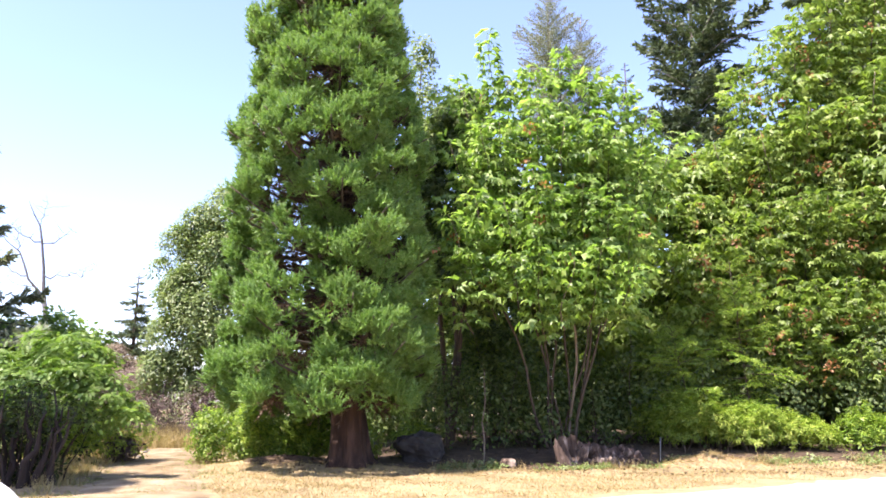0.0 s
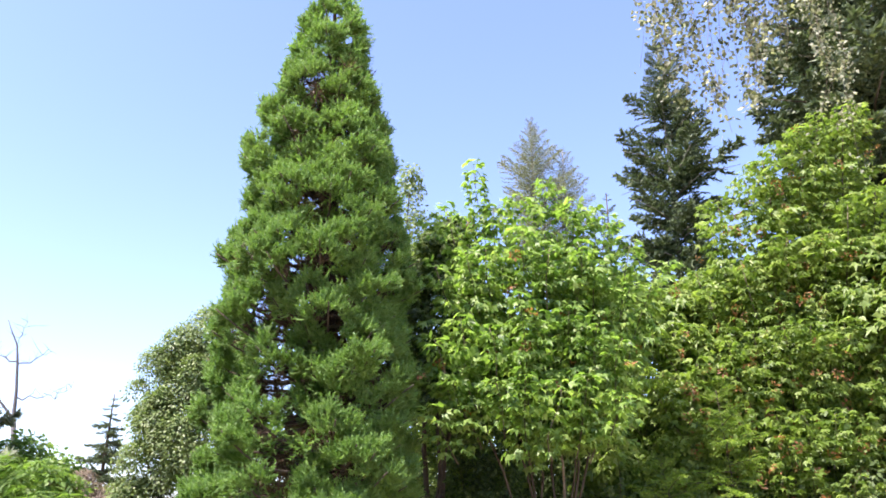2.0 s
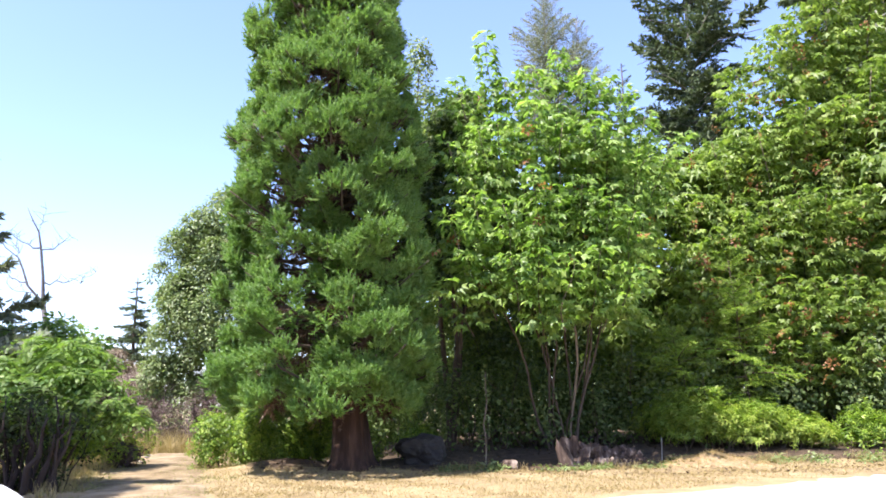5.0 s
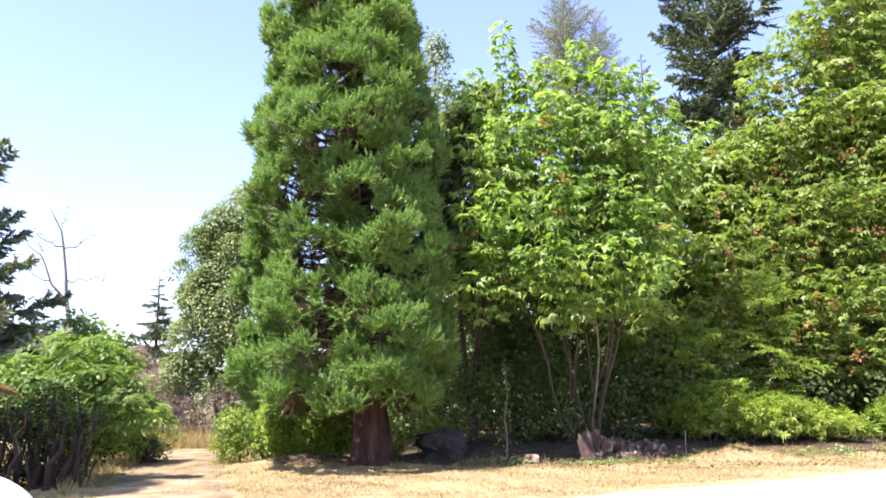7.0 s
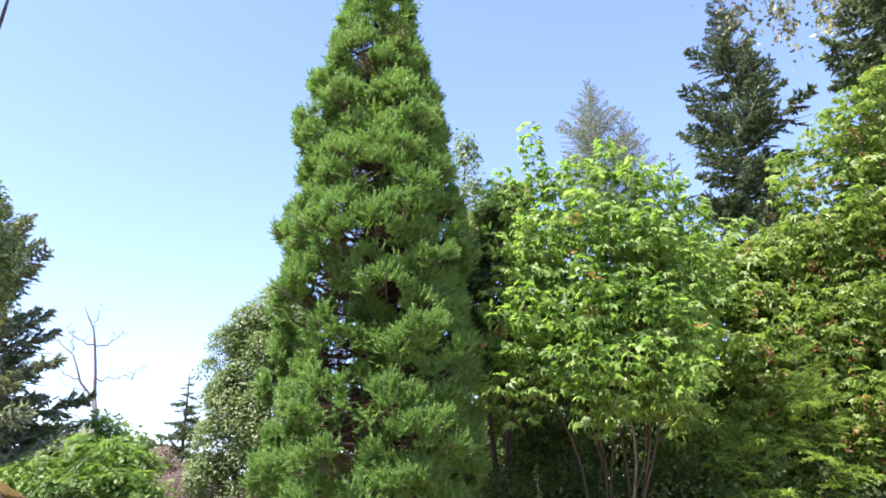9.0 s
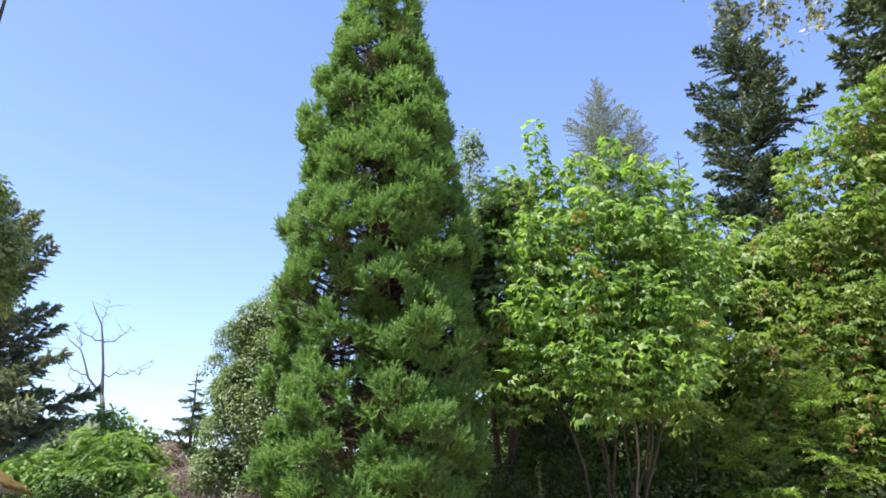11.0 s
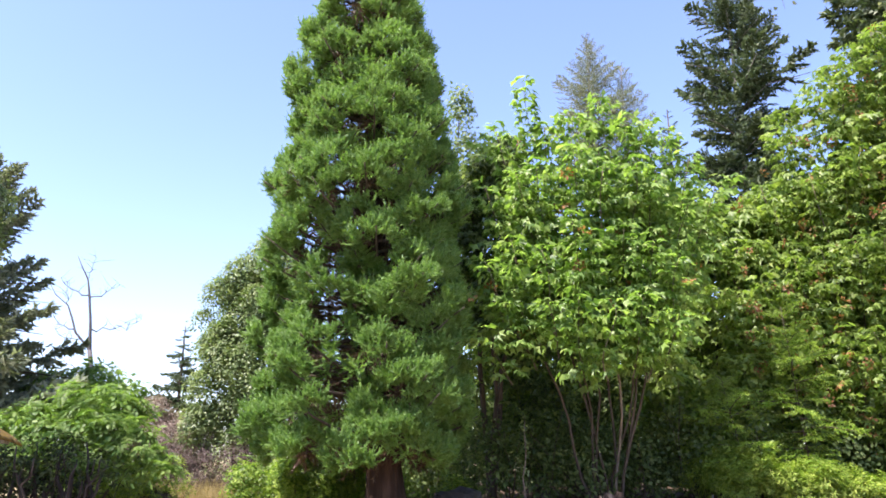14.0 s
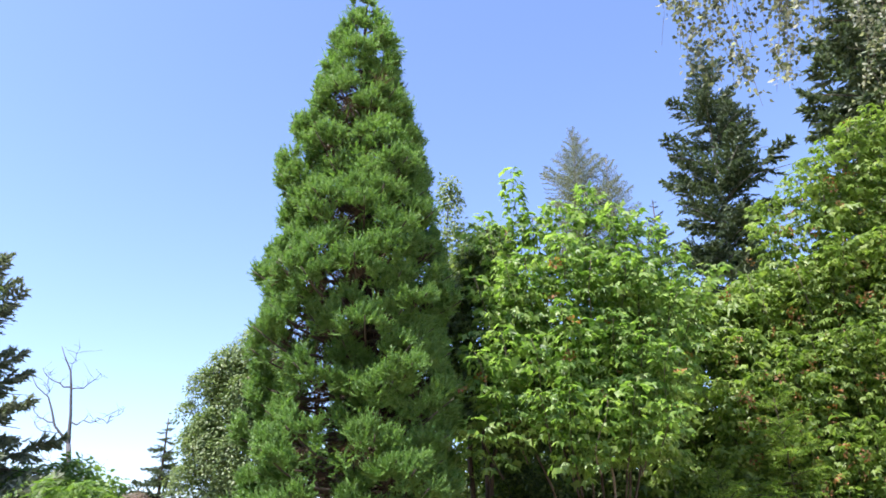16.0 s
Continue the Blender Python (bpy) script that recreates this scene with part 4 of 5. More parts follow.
def conifer(name, label, b, height, profile, per_m, mat, bark, lift=0.15, size_up=1.0, r0=0.28, gap=0.0, start=2.0, droop=0.0, lean=(0, 0), fine=False, tier=1.05):
    """A conifer with boughs in loose whorls; profile: rows of height and bough length."""
    bz = float(ground_z(*b)) - 0.05
    t = thing(name, (*b, bz), label, "tree")
    hs = np.linspace(0, height, 10)
    axis = lambda h: np.array([b[0] + lean[0] * h / height, b[1] + lean[1] * h / height, bz + h])
    put("trunk", tube([axis(h) for h in hs], np.linspace(r0, min(0.03, r0 * 0.35), 10), 9, 0.03), bark, t, smooth=True)
    ph, pr = zip(*profile)
    key = mat.name + bark.name + str(fine)
    if key not in BOUGH_MESHES:
        BOUGH_MESHES[key] = []
        for q in (BOUGHS_FINE if fine else BOUGHS):
            stick = tube([(0, 0, 0), (0.5, 0, -0.04), (0.95, 0, -0.14)], [0.014, 0.009, 0.003], 4)
            me = mesh_of("bough", *join(q, stick))
            me.materials.append(mat)
            me.materials.append(bark)
            idx = np.zeros(len(me.polygons), np.int32)
            idx[len(q[1]):] = 1
            me.polygons.foreach_set("material_index", idx)
            BOUGH_MESHES[key].append(me)
    n = int((height - start) * per_m)
    for i in range(n):
        h = start + (height - start) * (i + rng.uniform()) / n
        h = h if fine else max(start, (round(h / tier) + rng.normal() * 0.2) * tier)
        if rng.uniform() < gap:
            continue
        L = float(np.interp(h, ph, pr)) * rng.uniform(0.5, 1.15)
        a = i * 2.4 + rng.uniform(-0.5, 0.5)
        k = h / height
        d = unit(np.array([math.cos(a), math.sin(a), lift * (k - 0.35) * 2 - droop * (1 - k) + rng.uniform(-0.15, 0.15)]))
        up = unit(np.array([0, 0, 1.0]) + rng.normal(size=3) * 0.2)
        y = unit(np.cross(up, d))
        piece_of("bough", BOUGH_MESHES[key][i % len(BOUGHS)], placed(axis(h), np.stack([d, y, np.cross(d, y)], -1), (L, L * size_up, L * size_up)), t)
    return t


conifer("fir_tree", "tall dark green fir with open tiers of boughs", (14.1, 40.0), 30.2,
        [(0, 3.6), (18, 3.6), (20.5, 3.9), (21.5, 3.4), (23, 2.3), (25, 2.7), (27.5, 1.7), (29.4, 1.05), (30.3, 0.5)], 7.5, M_FIR, M_BARK_PALE, 0.35, 1.0, 0.26, 0.12, 6.0, tier=1.3)
conifer("fir_tree", "large dark fir standing behind the maples", (20.2, 30.5), 34.0,
        [(0, 5.0), (12, 5.0), (19, 5.1), (22, 4.3), (27, 3.1), (31, 1.6), (34, 0.3)], 12.0, M_FIR, M_BARK_DARK, 0.2, 1.0, 0.42, 0.03, 2.5)
conifer("cedar_tree", "thin grey-green cedar with a bare-looking top", (6.7, 45.0), 27.6,
        [(0, 3.4), (20, 3.2), (23, 2.7), (25, 1.8), (27.6, 0.4)], 10.0, M_CEDAR, M_BARK_PALE, 1.2, 0.9, 0.16, 0.0, 16.0, fine=True)
conifer("cedar_tree", "second grey-green cedar top beside the first", (8.9, 45.6), 25.8,
        [(0, 2.8), (20, 2.5), (23, 1.8), (25.8, 0.4)], 9.0, M_CEDAR, M_BARK_PALE, 1.2, 0.9, 0.14, 0.05, 16.0, fine=True)
conifer("fir_tree", "small fir tip rising above the maples", (11.5, 45.0), 22.4, [(0, 2.4), (18, 1.6), (22.4, 0.2)], 6.0, M_FIR, M_BARK_DARK, 0.2, 0.8, 0.2, 0, 8)
conifer("fir_tree", "distant dark spruce against the bright horizon", (-20.2, 50.0), 10.2, [(0, 3.4), (4, 2.9), (6.5, 1.8), (8.5, 0.9), (10.2, 0.25)], 9, M_FIR, M_BARK_DARK, -0.2,
        1.0, 0.2, 0, 1.0, droop=0.15, tier=0.55)
conifer("larch_tree", "grey-green larch with loose ragged upswept sprays beside the shed", (-13.0, 18.4), 9.5,
        [(0, 2.6), (2.5, 3.0), (4.5, 2.7), (6, 1.9), (7.5, 1.5), (8.8, 1.0), (9.6, 0.4)], 16, M_LARCH, M_BARK_DARK, 0.5, 1.0, 0.14, 0.12, 0.9, tier=0.3)
conifer("hemlock_sapling", "young feathery light green hemlock among the maples", (9.3, 23.4), 5.6, [(0, 1.5), (3, 1.7), (4.6, 1.1), (5.8, 0.35)], 11,
        M_BRAMBLE, M_BARK_DARK, 0.5, 1.1, 0.022, 0.12, 1.2, lean=(-0.5, -0.3), fine=True)
conifer("hemlock_sapling", "young feathery light green hemlock beside the brambles", (7.5, 23.0), 3.5, [(0, 1.5), (2.0, 1.6), (3.3, 0.7)], 14,
        M_BRAMBLE, M_BARK_DARK, 0.6, 1.1, 0.018, 0.1, 0.9, lean=(-0.7, -0.2), fine=True)


# ---- dead tree ----
def dead_tree():
    b = (-16.6, 32.0)
    t = thing("dead_tree", (*b, 0), "leafless grey dead tree against the sky", "tree")
    j = np.array([-16.88, 32, 6.0])
    put("trunk", tube(bend((b[0], b[1], -0.05), j, 8, wob=0.05), np.linspace(0.13, 0.10, 8), 8), M_DEADWOOD_BACKLIT, t, smooth=True)
    right = [j, (-16.94, 32, 6.6), (-17.0, 32, 7.2), (-17.2, 32, 8.4), (-17.35, 32, 9.1), (-17.7, 32, 9.7), (-17.95, 32, 10.2)]
    put("limb", tube(np.array(right), np.linspace(0.085, 0.015, 7), 6), M_DEADWOOD_BACKLIT, t, smooth=True)
    left = [j, (-17.2, 32, 6.35), (-17.55, 31.9, 6.75), (-17.8, 31.9, 7.4), (-18.05, 31.9, 7.95), (-18.6, 31.8, 8.4), (-19.0, 31.8, 9.0)]
    put("limb", tube(np.array(left), np.linspace(0.07, 0.013, 7), 6), M_DEADWOOD_BACKLIT, t, smooth=True)
    for a, e, r in (((-17.0, 32, 6.95), (-15.6, 32.1, 7.1), 0.035), ((-15.9, 32.1, 7.1), (-14.8, 32.1, 7.35), 0.016), ((-17.2, 32, 8.3), (-16.0, 32, 8.95), 0.032),
                    ((-17.2, 32, 8.4), (-18.6, 32, 9.2), 0.035), ((-17.65, 31.9, 6.9), (-18.7, 31.9, 7.6), 0.03), ((-17.3, 32, 6.5), (-18.4, 31.8, 6.9), 0.022),
                    ((-18.05, 31.9, 7.95), (-18.2, 31.9, 8.9), 0.022), ((-16.7, 32, 4.6), (-15.3, 32, 5.1), 0.03), ((-16.75, 32, 5.0), (-18.1, 32, 5.7), 0.026),
                    ((-17.4, 32, 9.2), (-17.1, 32, 10.1), 0.014)):
        p = bend(a, e, 6, sag=0.18, wob=0.05)
        limb = put("limb", tube(p, np.linspace(r * 1.1, 0.009, 6), 5), M_DEADWOOD_BACKLIT, t, smooth=True)
        for k in range(9):
            q = p[2 + k % 4]
            put("twig", tube(bend(q, q + rng.normal(size=3) * [0.35, 0.2, 0.2] + [0, 0, 0.35], 4, wob=0.03), [0.011, 0.009, 0.006, 0.003], 4), M_DEADWOOD_BACKLIT, t)


dead_tree()


# ---- shrubs and brambles ----
rng = np.random.default_rng(47)


def shrub(name, label, category, lumps, sprays, count, mat, size=1.0, up=0.6, stems=8, inner=0.4, low=-0.8, bark=M_BARK_DARK, group=""):
    lumps = np.asarray(lumps, float)
    c = lumps[:, :2].mean(0)
    bz = float(ground_z(*c))
    t = thing(name, (c[0], c[1], bz), label, category, group)
    tubes = []
    for k in range(stems):
        q = lumps[k % len(lumps)]
        g = np.array([q[0] + rng.normal() * 0.2 * q[3], q[1] + rng.normal() * 0.2 * q[4]])
        tubes.append(tube(bend((*g, float(ground_z(*g)) - 0.03), q[:3] + rng.normal(size=3) * q[3:] * 0.5, 5, sag=-0.1, wob=0.04), np.linspace(0.022, 0.005, 5), 4))
    put("brushwood", join(*tubes), bark, t, "thin arching stems", kind="stuff")
    v, f = foliage(lumps, count, sprays, size, up, inner, low)
    v[:, 2] = np.maximum(v[:, 2], ground_z(v[:, 0], v[:, 1]) + 0.01)
    put("leaves", (v, f), mat, t)
    return t


BRAMBLE_SPRAYS = [spray_of(FOLDED, 9, 0.22, 0.16, 0.6) for _ in range(3)]


def row_of(p, q, n, r, h, jitter=0.35):
    """Lumps in a row between two points on the ground."""
    out = []
    for k in range(n):
        s = (k + 0.5) / n
        x, y = p[0] + (q[0] - p[0]) * s + rng.normal() * jitter, p[1] + (q[1] - p[1]) * s + rng.normal() * jitter
        rr, hh = r * rng.uniform(0.75, 1.25), h * rng.uniform(0.75, 1.2)
        out.append((x, y, float(ground_z(x, y)) + hh * 0.45, rr, rr, hh * 0.55))
    return out


LANCE = (np.array([[0, 0, 0], [0.4, 0.12, 0.03], [1, 0, -0.22], [0.4, -0.12, 0.03]], float), np.array([[0, 1, 2], [0, 2, 3]]))


def arching_shoot(length, leaves, size):
    """A weed's shoot that rises along +z and bows over to +x, with narrow leaves on both sides."""
    k = np.linspace(0.15, 1.0, leaves)
    at = np.stack([0.45 * length * k ** 2, rng.normal(size=leaves) * 0.01, length * (k - 0.25 * k ** 2)], -1)
    a = np.arange(leaves) * 2.4
    x = unit(np.stack([0.35 + np.cos(a), np.sin(a), rng.uniform(-0.2, 0.5, leaves)], -1))
    up = np.array([0, 0, 1.0]) + rng.normal(size=(leaves, 3)) * 0.25
    y = unit(np.cross(up, x))
    return strew(LANCE, at, np.stack([x, y, np.cross(x, y)], -1), size * rng.uniform(0.7, 1.2, leaves) * (1.15 - 0.5 * k))


WEED_SHOOTS = [arching_shoot(rng.uniform(0.4, 0.6), 15, 0.2) for _ in range(4)]
shrub("blackberry_bush", "sunlit leafy blackberry thicket behind the sequoia trunk", "bush", row_of((-6.2, 21.3), (-1.8, 22.6), 22, 0.5, 1.3, 0.4), BRAMBLE_SPRAYS + WEED_SHOOTS[:1], 3400,
      M_BRAMBLE, 0.6, 0.4, 16)
weed_rows = []
for k in range(44):
    x = 6.2 + 0.108 * k + rng.normal() * 0.15
    y = 22.7 - 0.06 * (x - 6) + rng.normal() * 0.35
    hh = float(np.interp(x, [5.9, 7.5, 10.5, 12], [1.45, 1.2, 0.7, 0.6])) * rng.uniform(0.7, 1.2)
    weed_rows.append((x, y, float(ground_z(x, y)) + hh * 0.5, 0.35, 0.4, hh * 0.46))
shrub("weed_bank", "sunlit yellow-green weeds heaped along the edge of the wood", "bush", weed_rows, WEED_SHOOTS, 2600, M_WEED, 0.85, 0.5, 40, inner=0.35, low=-0.55)
shrub("blackberry_bush", "ragged green and rusty brambles at the foot of the large maple", "bush", row_of((11.6, 22.1), (16.5, 22.6), 14, 0.5, 0.95, 0.3), BRAMBLE_SPRAYS + WEED_SHOOTS, 1000,
      M_BRAMBLE, 0.75, 0.6, 22)
shrub("undergrowth", "dark shaded leafy undergrowth below the maples", "bush", row_of((-0.6, 23.2), (7.0, 23.6), 16, 0.9, 2.6, 0.4), SMALL_SPRAYS + OAK_SPRAYS, 1000, M_SHRUB_SHADE, 0.9,
      0.4, 44)
shrub("undergrowth", "dark leafy thicket filling the wood behind", "bush", row_of((-3.0, 26.0), (20.0, 27.0), 34, 1.5, 5.6, 0.6), SMALL_SPRAYS + OAK_SPRAYS, 5600, M_SHRUB_SHADE, 1.05,
      0.4, 30)
# Brighter maple leaves paint the broken sun onto this shrub.
shrub("undergrowth", "leafy shrub in broken sun between the two maples", "bush", row_of((6.0, 24.0), (9.4, 24.5), 9, 0.7, 4.0, 0.35), MAPLE_SPRAYS[:3], 420, M_MAPLE_FAR, 0.9,
      0.6, 18)
shrub("undergrowth", "shaded branches at the foot of the large maple", "bush", row_of((9.5, 23.8), (17.5, 24.6), 12, 0.9, 3.2, 0.4), OAK_SPRAYS, 700, M_SHRUB_SHADE, 1.0, 0.4, 20)
shrub("smoke_bush", "pinkish grey feathery bush beyond the driveway", "bush", [(-14.6, 33, 2.4, 1.3, 0.8, 1.5), (-13.4, 33, 2.2, 1.1, 0.8, 1.4), (-14.2, 33, 3.5, 0.8, 0.6, 0.7)],
      SMALL_SPRAYS, 1300, M_PINK, 1.0, 0.4, 40)
shrub("dead_bush", "bare reddish-brown dead bushes beyond the tall grass", "bush", row_of((-14.2, 30.6), (-8.6, 31.4), 12, 0.8, 2.6, 0.3), SMALL_SPRAYS, 1900, M_DEADBUSH, 0.75, 0.3, 150, bark=M_DEADBUSH)
shrub("green_bush", "low green shrubs beside the driveway", "bush", row_of((-8.9, 31.0), (-5.2, 27.0), 8, 0.9, 1.3, 0.3), BRAMBLE_SPRAYS, 600, M_OAK, 1.2, 0.5, 12)
shrub("green_bush", "weedy yellow-green shrubs at the driveway edge", "bush", row_of((-12.8, 23.5), (-11.6, 27.0), 6, 0.8, 1.5, 0.3), BRAMBLE_SPRAYS, 600, M_OAK, 1.1, 0.5, 12)
shrub("green_bush", "weedy green shrub over dry grass at the driveway bend", "bush", row_of((-11.2, 21.6), (-8.9, 22.4), 8, 0.6, 1.6, 0.25), BRAMBLE_SPRAYS + WEED_SHOOTS, 620, M_WEED, 0.65, 0.5, 16)
shrub("brown_bush", "round dark brown dried bush beside the driveway", "bush", [(-9.2, 22.2, 0.42, 0.2, 0.3, 0.32), (-8.95, 22.3, 0.34, 0.25, 0.3, 0.3)], SMALL_SPRAYS, 110, M_DEADBUSH,
      1.2, 0.3, 14)
# Leaves and stems coloured dark to paint the shade under the feathery tree.
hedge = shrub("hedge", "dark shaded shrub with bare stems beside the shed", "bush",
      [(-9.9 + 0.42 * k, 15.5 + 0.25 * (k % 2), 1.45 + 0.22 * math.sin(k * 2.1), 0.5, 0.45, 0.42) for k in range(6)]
      + row_of((-12.0, 15.9), (-8.0, 16.4), 14, 0.5, 1.7, 0.15), SMALL_SPRAYS, 360, M_HEDGE_SHADE, 1.25, 0.4, 50, bark=M_POST)
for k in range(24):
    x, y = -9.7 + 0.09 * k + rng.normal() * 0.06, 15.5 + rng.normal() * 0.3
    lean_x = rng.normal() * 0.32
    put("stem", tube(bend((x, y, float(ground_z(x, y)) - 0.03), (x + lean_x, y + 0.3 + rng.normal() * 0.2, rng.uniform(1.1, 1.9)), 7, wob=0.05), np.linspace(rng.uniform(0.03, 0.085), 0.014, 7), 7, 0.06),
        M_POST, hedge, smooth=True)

hedge_far = thing("far_hedgerow", (-22, 62, 0), "low grey-green hedgerow far behind the dry field", "hedge", kind="stuff")
hl = np.array([(x, 62 + 2 * math.sin(x), 1.4, 2.6, 1.5, 1.5 + 0.5 * math.sin(x * 1.7)) for x in np.arange(-60, -2, 2.8)])
put("leaf_mass", foliage(hl, 800, OAK_SPRAYS, 2.4, 0.5, 0.6, -1.0), M_OAK, hedge_far, kind="stuff")
woods = thing("far_woods", (16, 42, 0), "dark dense woodland filling the distance behind the maples", "woods", kind="stuff")
wl = np.array([(x, 40 + 4 * math.sin(x * 1.3), 3.2 + 1.2 * math.sin(x * 0.9), 3.2, 2.0, 3.6) for x in np.arange(-6.5, 42, 2.6)])
put("leaf_mass", foliage(wl, 4200, SMALL_SPRAYS, 4.4, 0.4, 0.6, -1.0), M_SHRUB_SHADE, woods, kind="stuff")


# ---- feathery tree ----
rng = np.random.default_rng(59)


def frond():
    """A drooping feathery leaf with paired leaflets along +x, length 1."""
    at, up, fw = [], [], []
    for i in range(11):
        t = (i + 1) / 11.5
        for s in (-1, 1):
            at.append((t, 0, -0.35 * t * t))
            fw.append((0.45, s, -0.25))
            up.append((0.1, -s * 0.25, 1))
    up, fw = unit(np.array(up)), np.array(fw, float)
    x = unit(fw - (fw * up).sum(-1, keepdims=True) * up)
    size = np.array([0.24 * math.sin(math.pi * (0.15 + 0.8 * (i // 2 + 1) / 11.5)) + 0.06 for i in range(22)])
    return strew(DIAMOND, np.array(at), np.stack([x, np.cross(up, x), up], -1), np.stack([size, size * 0.55, size], -1))


def frond_tuft(n):
    a = np.arange(n) * 2.4
    d = np.stack([np.cos(a), np.sin(a), rng.uniform(-0.35, 0.35, n)], -1)
    up = unit(np.array([0, 0, 1.0]) + rng.normal(size=(n, 3)) * 0.35)
    x = unit(d - (d * up).sum(-1, keepdims=True) * up)
    return strew(frond(), np.zeros((n, 3)), np.stack([x, np.cross(up, x), up], -1), rng.uniform(0.2, 0.34, n))


TUFTS = [frond_tuft(6) for _ in range(3)]
LOOSE_SPRAYS = [spray_of(OVATE, 14, 0.24, 0.11, 0.6) for _ in range(3)]
leafy_tree("feathery-leaved bright green tree beside the driveway", (-9.0, 17.6),
           np.array([(-8.6, 16.8, 2.1, 1.2, 0.8, 0.5), (-9.6, 17.2, 2.35, 1.0, 0.8, 0.5), (-7.5, 16.8, 1.6, 0.8, 0.6, 0.4), (-8.8, 17.3, 2.65, 0.9, 0.7, 0.35),
                     (-10.5, 17.4, 2.1, 0.7, 0.7, 0.5), (-6.9, 17.0, 1.3, 0.55, 0.5, 0.35), (-8.2, 16.6, 1.3, 0.8, 0.5, 0.35), (-9.5, 16.8, 1.5, 0.8, 0.5, 0.35),
                     (-9.0, 16.9, 3.0, 0.6, 0.5, 0.25), (-8.2, 16.9, 2.8, 0.6, 0.5, 0.3), (-7.8, 16.8, 2.2, 0.6, 0.5, 0.3), (-9.0, 17.0, 1.9, 1.1, 0.6, 0.4), (-8.2, 16.9, 1.8, 0.9, 0.5, 0.4),
                     (-9.9, 17.1, 1.7, 0.9, 0.6, 0.45), (-7.4, 16.9, 1.9, 0.5, 0.5, 0.35), (-8.9, 16.8, 1.2, 0.8, 0.5, 0.35)]),
           [(-8.9, 17.2, 2.6), (-8.0, 16.9, 1.9), (-10.0, 17.2, 2.4), (-7.3, 16.9, 1.6)], TUFTS + LOOSE_SPRAYS, 540, M_LOCUST, M_BARK_DARK, 0.06, 1.1, 0.55, "locust_tree", 0.3)
leafy_tree("leafy green tree standing behind the feathery tree", (-10.8, 21.0),
           lumps_in(-10.7, 20.6, 2.9, 1.9, 1.0, 1.25, 14, 0.35, -0.6), [(-10.4, 20.7, 3.4), (-11, 20.8, 3), (-9.6, 20.6, 2.9)], OAK_SPRAYS, 620, M_LOCUST, M_BARK_DARK, 0.08, 1.0, 0.5,
           "broadleaf_tree")


# ---- birch hanging in from the side ----
def birch():
    b = (7.0, 5.6)
    t = thing("birch_tree", (*b, 0), "weeping birch with hanging strands of small pale leaves", "tree")
    put("trunk", tube([(7.0, 5.6, -0.05), (7.0, 5.62, 2), (6.9, 5.7, 4.2), (6.7, 5.8, 6.2), (6.5, 5.9, 8.4), (6.4, 6.0, 11)], [0.2, 0.17, 0.15, 0.12, 0.08, 0.03], 12, 0.02), M_BARK_BIRCH, t,
        smooth=True)
    strands, leaves_at, ups = [], [], []
    limbs = [((6.75, 5.8, 6.4), (4.6, 6.0, 7.9), (2.0, 6.1, 7.3)), ((6.7, 5.85, 6.9), (5.0, 6.3, 8.4), (2.9, 6.6, 8.0)), ((6.8, 5.8, 5.6), (5.6, 6.6, 9.0), (4.1, 7.1, 8.5))]
    for a, m, e in limbs:
        p = [np.array(a) * (1 - s) ** 2 + 2 * np.array(m) * s * (1 - s) + np.array(e) * s * s for s in np.linspace(0, 1, 9)]
        put("limb", tube(p, np.linspace(0.05, 0.012, 9), 6), M_BARK_DARK, t, smooth=True)
    hang = []
    for k in range(38):
        s = rng.uniform(0, 1)
        x = 2.05 + 1.45 * s
        tip = min(7.0, 5.15 + abs(x - 2.72) * 0.9 + abs(rng.normal()) * 0.45)
        hang.append((x, 6.0 + rng.normal() * 0.15, 7.35 + rng.uniform(-0.1, 0.35), tip))
    for x, tip in ((2.25, 5.55), (2.28, 5.75), (2.7, 5.12), (2.78, 5.2), (2.6, 5.35), (3.05, 5.4), (2.95, 5.5)):
        hang.append((x, 6.0, 7.3, tip))
    for k in range(6):
        hang.append((4.0 + rng.uniform(0, 0.55), 7.0 + rng.normal() * 0.1, 8.4, rng.uniform(5.1, 6.8)))
    for x, y, z0, z1 in hang:
        n = max(3, int((z0 - z1) / 0.3))
        p = np.stack([x + np.cumsum(rng.normal(size=n) * 0.055) + 0.05 * np.sin(np.arange(n) * 1.1 + x * 40), y + np.cumsum(rng.normal(size=n) * 0.03), np.linspace(z0, z1, n)], -1)
        put("twig", tube(p, np.linspace(0.0035, 0.0015, n), 3), M_BARK, t)
        some = rng.uniform(0.1, 1.0, max(2, int((z0 - z1) * 7.5)))
        s = np.clip(np.concatenate([q + rng.normal(size=rng.integers(3, 13)) * 0.045 / (z0 - z1) for q in some] + [np.ones(2)]), 0.05, 1)
        m = len(s)
        q = np.stack([np.interp(s, np.linspace(0, 1, n), p[:, i]) for i in range(3)], -1) + rng.normal(size=(m, 3)) * 0.045
        leaves_at.append(q)
    at = np.concatenate(leaves_at)
    d = unit(rng.normal(size=at.shape) * [1, 1, 0.5] + [0, 0, -0.8])
    up = unit(rng.normal(size=at.shape))
    x = d
    y = unit(np.cross(up, x))
    put("leaves", strew(BIRCH_LEAF, at, np.stack([x, y, np.cross(x, y)], -1), rng.uniform(0.032, 0.062, len(at))), M_BIRCH, t, "small pale fluttering leaves", kind="stuff")


birch()


# ---- stumps, stones, mound, stake ----
rng = np.random.default_rng(61)


